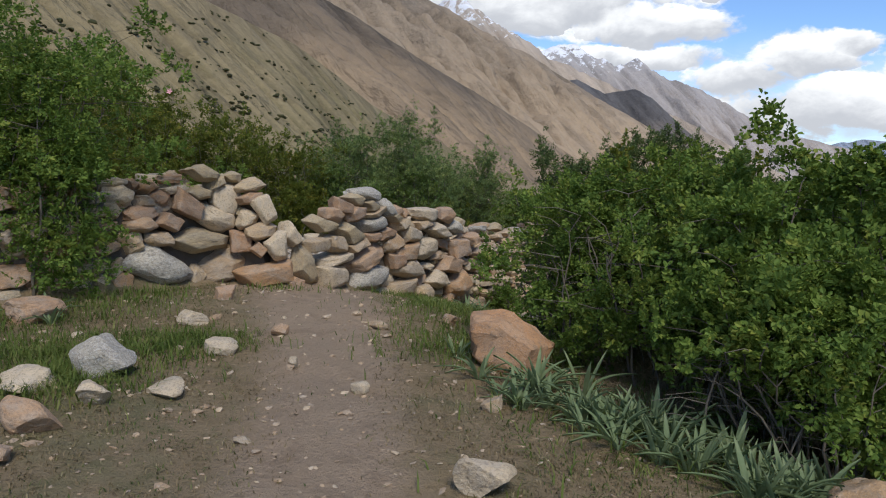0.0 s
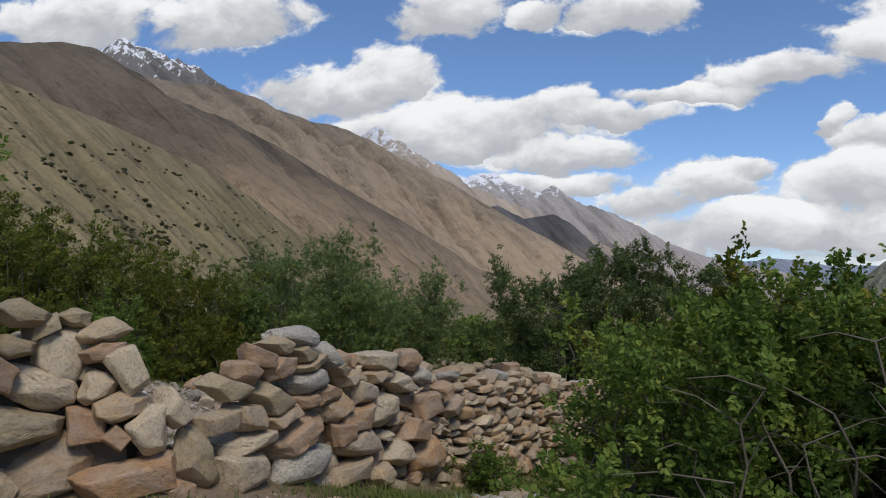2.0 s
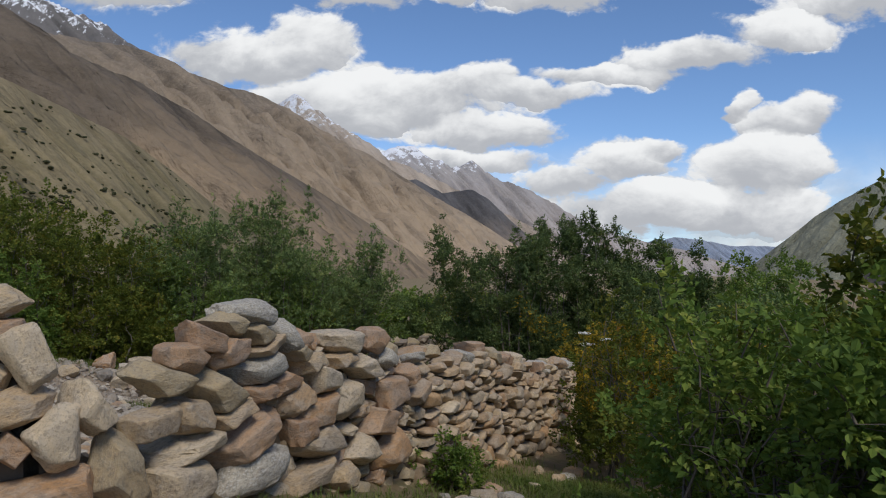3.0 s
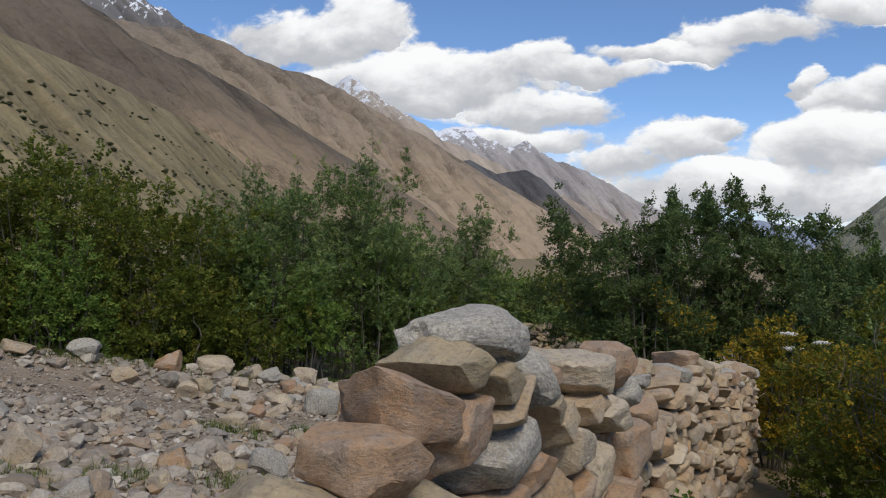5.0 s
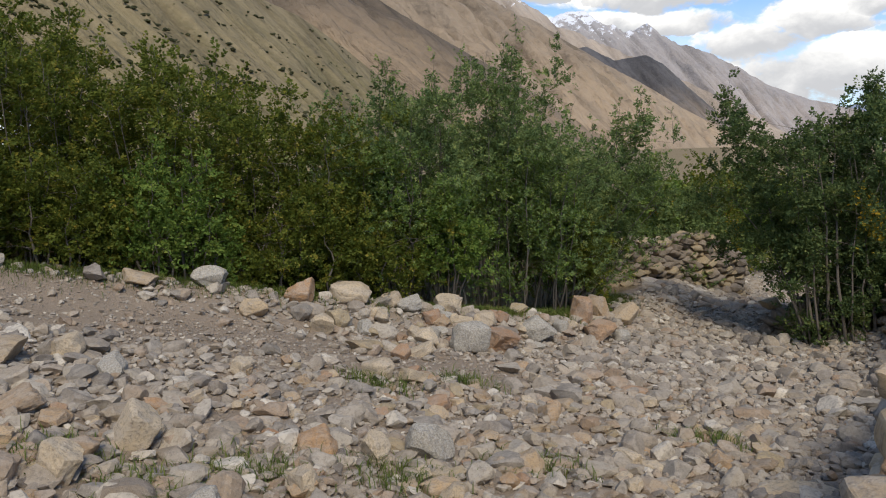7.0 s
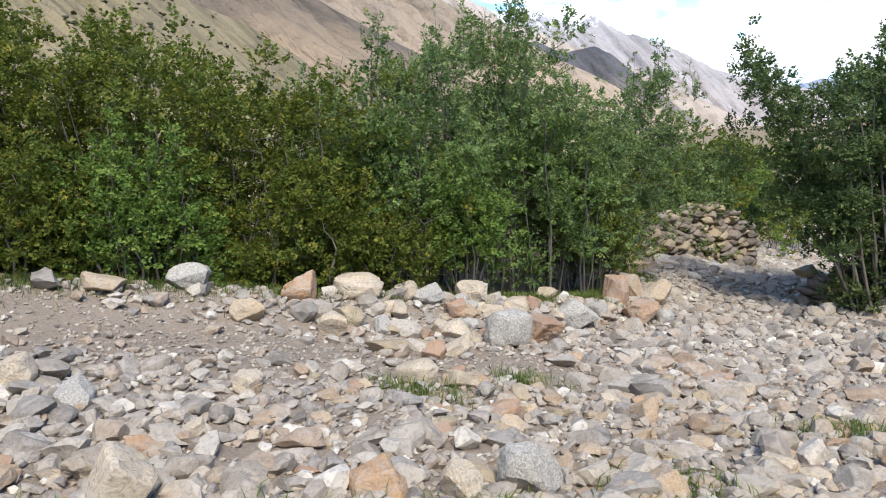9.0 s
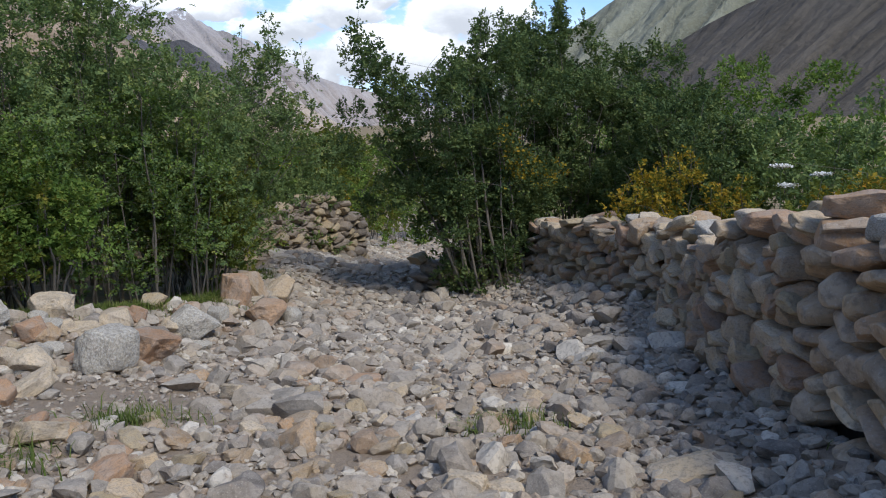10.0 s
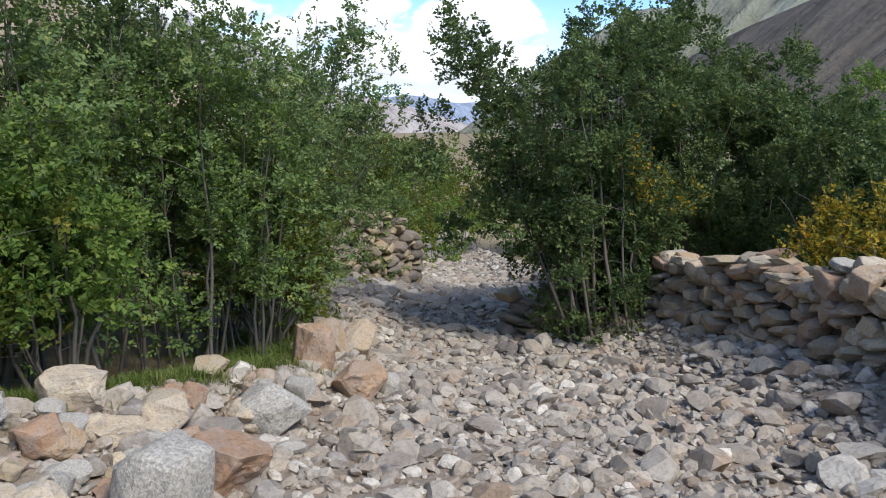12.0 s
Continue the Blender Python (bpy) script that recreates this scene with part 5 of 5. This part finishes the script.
# shrubs on the mountainside
def hillside_shrubs():
    X, Y, Z = NEAR_SLOPE
    r = np.random.default_rng(8)
    vs, fs, base = [], [], 0
    protos = [rock_arrays(900 + i, 2, 3, 0.2) for i in range(6)]
    q, n = X.shape
    C, S = [], []
    for i in range(200):
        j0, k0 = n * r.uniform(0.25, 0.97), q * np.clip(r.normal(0.6, 0.16), 0.24, 0.97)
        for c in range(r.integers(1, 9)):
            j, k = int(min(n - 1, j0 + c * r.uniform(0.7, 1.3))), int(np.clip(k0 + r.normal(0, 0.4), 0, q - 1))
            sc = r.uniform(0.6, 1.5)
            C.append((X[k, j] + r.normal(0, 0.6), Y[k, j] + r.normal(0, 0.6), Z[k, j] + 0.15 * sc))
            S.append((sc * r.uniform(1.0, 2.2), sc, sc * 0.8))
    me = joined_rocks("hillside_shrubs", protos, np.array(C), np.array(S), turn_matrices(r, len(C), 0.1), M_SHRUB)
    tagged(new("hillside_shrubs", me), "dark green shrubs dotted over the dry mountainside", "shrubs", kind="stuff")


hillside_shrubs()


# ---------------------------------------------------------------- grass and herbs
def blades(name, label, roots, length, width, m, r, lean=0.5):
    n = len(roots)
    an = r.uniform(0, 2 * math.pi, n)
    L = length * r.uniform(0.5, 1.3, n)
    out = np.stack([np.cos(an), np.sin(an), np.zeros(n)], -1)
    side = np.stack([-np.sin(an), np.cos(an), np.zeros(n)], -1) * (width * r.uniform(0.6, 1.3, n))[:, None]
    k = (lean * r.uniform(0.2, 1.4, n))[:, None]
    mid = roots + out * L[:, None] * 0.3 * k + np.array([0, 0, 1]) * L[:, None] * 0.55
    tip = roots + out * L[:, None] * k + np.array([0, 0, 1]) * L[:, None] * (1 - 0.35 * k)
    vs = np.stack([roots - side / 2, roots + side / 2, mid + side * 0.4, mid - side * 0.4, tip], 1).reshape(-1, 3)
    q = np.arange(n)[:, None] * 5
    fs = np.concatenate([q + np.array([[0, 1, 2]]), q + np.array([[0, 2, 3]]), q + np.array([[3, 2, 4]])])
    tagged(new(name, mesh_from(name, vs, fs, m)), label, "grass", kind="stuff")


M_GRASS_GREEN = leaf_material("green_grass_blade", [(0.0, (0.075, 0.12, 0.025)), (0.6, (0.13, 0.175, 0.04)), (1.0, (0.24, 0.24, 0.08))], (0.17, 0.22, 0.04))


M_GRASS_DRY = leaf_material("dry_grass_blade", [(0.0, (0.16, 0.12, 0.065)), (0.6, (0.28, 0.215, 0.125)), (0.85, (0.2, 0.19, 0.08)), (1.0, (0.44, 0.36, 0.23))], (0.2, 0.16, 0.08))


def scatter_grass():
    r = np.random.default_rng(12)
    n = 110000
    x, y = r.uniform(-5.5, 3.2, n), r.uniform(1.0, 12.5, n)
    mid = np.interp(y, [-4, 0, 3, 6, 9.5], [0.4, 0.05, -0.38, -0.82, -1.6])
    half = np.interp(y, [-4, 0, 5, 8, 9.5], [0.5, 0.42, 0.46, 0.75, 0.85])
    a, p = along_across(x, y)
    off = np.abs(x - mid) - half
    patch = sstep(fbm(x * 1.3, y * 1.3, 3, 31), -0.05, 0.3)
    edge = sstep(p - wall_p(a), 1.0, 0.35) + sstep(x, 0.2, 1.0) * 0.8 + sstep(x, -2.6, -3.4) * 0.7
    keep = (r.uniform(0, 1, n) < (0.04 + 0.34 * patch ** 2 + 0.45 * edge) * sstep(off, -0.15, 0.45)) & (p > wall_p(a) + 0.3)
    keep |= (r.uniform(0, 1, n) < 0.02) & (p > wall_p(a) + 0.3)
    x, y = x[keep], y[keep]
    blades("turf_grass", "short dry and green grass beside the path", np.stack([x, y, ground_z(x, y) - 0.01], -1), 0.042, 0.007, M_GRASS, r, 1.2)
    # dead brown grass trodden flat on both sides of the path
    n = 90000
    x, y = r.uniform(-4.2, 2.4, n), r.uniform(0.8, 9.5, n)
    mid = np.interp(y, [-4, 0, 3, 6, 9.5], [0.4, 0.05, -0.38, -0.82, -1.6])
    half = np.interp(y, [-4, 0, 5, 8, 9.5], [0.5, 0.42, 0.46, 0.75, 0.85])
    a, p = along_across(x, y)
    keep = (r.uniform(0, 1, n) < sstep(np.abs(x - mid) - half, -0.4, 0.45) * (0.25 + 0.75 * sstep(fbm(x * 2, y * 2, 3, 5), -0.2, 0.2))) & (p > wall_p(a) + 0.35)
    x, y = x[keep], y[keep]
    blades("dry_grass", "short dead brown grass trodden flat beside the path", np.stack([x, y, ground_z(x, y) - 0.006], -1), 0.035, 0.007, M_GRASS_DRY, r, 1.5)
    # longer tufts at the foot of walls, rocks and bushes
    R = []
    for cx, cy, s, k in [(0.75, 6.5, 0.3, 900), (0.2, 8.4, 0.35, 700), (-2.4, 4.9, 0.25, 700), (-1.9, 6.2, 0.25, 500), (-2.9, 5.6, 0.35, 700), (0.45, 7.6, 0.5, 900), (0.2, 6.3, 0.35, 500), (0.9, 9.0, 0.5, 800), (-0.3, 10.2, 0.4, 500), (0.6, 10.8, 0.5, 900), (1.3, 12.4, 0.6, 900),
                         (-3.6, 7.0, 0.5, 900), (-3.0, 7.9, 0.3, 300), (-2.5, 5.2, 0.4, 500), (-4.2, 6.0, 0.6, 700), (1.4, 4.6, 0.5, 600), (2.0, 14.0, 0.5, 500),
                         (2.3, 13.4, 0.5, 900), (2.9, 13.0, 0.5, 900), (2.6, 13.9, 0.4, 900), (3.0, 13.6, 0.5, 1400), (-1.9, 8.9, 0.25, 120), (-2.3, 5.9, 0.3, 400)]:
        k = int(1.6 * k)
        R.append(np.stack([r.normal(cx, s, k), r.normal(cy, s, k)], -1))
    R = np.concatenate(R)
    a, p = along_across(R[:, 0], R[:, 1])
    R = R[p > wall_p(a) + 0.32]
    blades("tall_grass", "long green grass tufts at the wall foot", np.stack([R[:, 0], R[:, 1], ground_z(R[:, 0], R[:, 1]) - 0.02], -1), 0.13, 0.01, M_GRASS_GREEN, r, 1.0)
    # grass under the bank trees and among the stones
    n = 36000
    a = r.uniform(10, 22, n)
    p = bank_p(a) - 0.36 + r.normal(0, 0.3, n)
    x, y = from_creek(a, p)
    blades("bank_grass", "green grass under the trees on the creek bank", np.stack([x, y, ground_z(x, y) - 0.01], -1), 0.12, 0.007, M_GRASS_GREEN, r, 0.9)
    R = []
    for cx, cy in [(-2.3, 14.4), (-3.7, 13.7), (-4.3, 13.9), (-3.2, 14.2), (-1.4, 15.0), (1.9, 14.9), (1.5, 14.3), (2.4, 15.6), (-2.7, 16.6), (-1.9, 17.2), (0.2, 16.2)]:
        R.append(np.stack([r.normal(cx, 0.18, 300), r.normal(cy, 0.15, 300)], -1))
    R = np.concatenate(R)
    blades("creek_grass", "sparse green tufts between the creek stones", np.stack([R[:, 0], R[:, 1], ground_z(R[:, 0], R[:, 1])], -1), 0.12, 0.008, M_GRASS_GREEN, r, 1.0)


scatter_grass()


def herb_leaf(bend, seed):
    vs, fs = [], []
    for i in range(7):
        s = i / 6
        w = 0.5 * math.sin(math.pi * min(1, 0.12 + 0.88 * s)) ** 0.8 * 0.125 * (1 if i < 6 else 0)
        x, z = s * (0.35 + bend * s), s * (1.0 - bend * 0.75 * s)
        for k, lift in ((-1, 0.03), (0, 0), (1, 0.03)):
            vs.append((x - lift * 0.5, k * w, z + lift * (1 if k else 0)))
    for i in range(6):
        for k in range(2):
            a = i * 3 + k
            fs.append((a, a + 1, a + 4, a + 3))
    return mesh_from("leaf", vs, fs, M_HERB, True)


HERB_LEAVES = [herb_leaf(b, i) for i, b in enumerate((0.1, 0.3, 0.5, 0.8))]
r = random.Random(5)
HERBS = [(0.42, 5.15, 0.24), (0.3, 5.5, 0.24), (0.15, 6.0, 0.2), (-3.5, 6.9, 0.26), (-3.9, 6.4, 0.26), (-3.3, 6.6, 0.22), (0.3, 9.6, 0.22), (0.5, 9.9, 0.2)]
for i in range(64):
    q = r.random()
    HERBS.append((0.6 + 1.6 * q + r.gauss(0, 0.12), 5.1 - 1.5 * q + r.gauss(0, 0.2), r.uniform(0.17, 0.29)))
for x, y, s in HERBS:
    plant = tagged(new("herb"), "clump of long grey green strap leaves in the turf", "plant", "strap leaved herbs")
    plant.location = (x, y, gz(x, y) - 0.02)
    for i in range(12):
        an = 2 * math.pi * i / 12 + r.uniform(-0.4, 0.4)
        k = s * r.uniform(0.65, 1.3)
        m = Matrix.Rotation(an, 4, "Z") @ Matrix.Translation((0.02, 0, 0)) @ Matrix.Diagonal((k, k * 0.9, k, 1))
        child("leaf", HERB_LEAVES[r.randrange(4)], plant, m)


# white umbels over the wall
def umbel(x, y, z, seed):
    q = random.Random(seed)
    plant = tagged(new("umbel_flower"), "tall stalk with a flat white flower head", "flower", "white umbels behind the wall")
    g = gz(x, y)
    plant.location = (x, y, g)
    h = z - g
    vs, fs = tube([(0, 0, 0), (0.03, 0.02, h * 0.5), (0, 0, h)], 0.006, 0.003, 4)
    child("stalk", mesh_from("stalk", [tuple(v) for v in vs], fs, M_HERB, True), plant)
    cs = np.array([(q.gauss(0, 0.042), q.gauss(0, 0.042), h + 0.03 + q.gauss(0, 0.008)) for _ in range(240)])
    rr = np.random.default_rng(seed)
    tagged(child("flower_head", leaf_mesh("flower_head", cs, np.tile((0, 0, 1.0), (240, 1)) + rr.normal(0, 0.2, (240, 3)), 0.022, M_PETAL, rr, 0.9), plant), kind="stuff")


for i, (x, y, z) in enumerate([(3.97, 16.97, 0.47), (4.0, 16.92, 0.29), (4.3, 16.77, 0.38)]):
    umbel(x, y, z, 200 + i)


# wild rose blossoms
def blossom(x, y, z, seed):
    rr = np.random.default_rng(seed)
    flower = tagged(new("rose_blossom"), "small open pink wild rose on the bush", "flower", "rose blossoms")
    flower.location = (x, y, z)
    for i in range(5):
        an = 2 * math.pi * i / 5
        vs = [(0, 0, 0), (0.02 * math.cos(an - 0.5), 0.02 * math.sin(an - 0.5), 0.008), (0.034 * math.cos(an), 0.034 * math.sin(an), 0.014), (0.02 * math.cos(an + 0.5), 0.02 * math.sin(an + 0.5), 0.008)]
        child("petal", mesh_from("petal", vs, [(0, 1, 2), (0, 2, 3)], M_ROSE), flower, Matrix.Rotation(1.2, 4, "X"))


for i, (x, y, z) in enumerate([(-2.74, 7.95, 2.25)]):
    blossom(x, y, z, i)
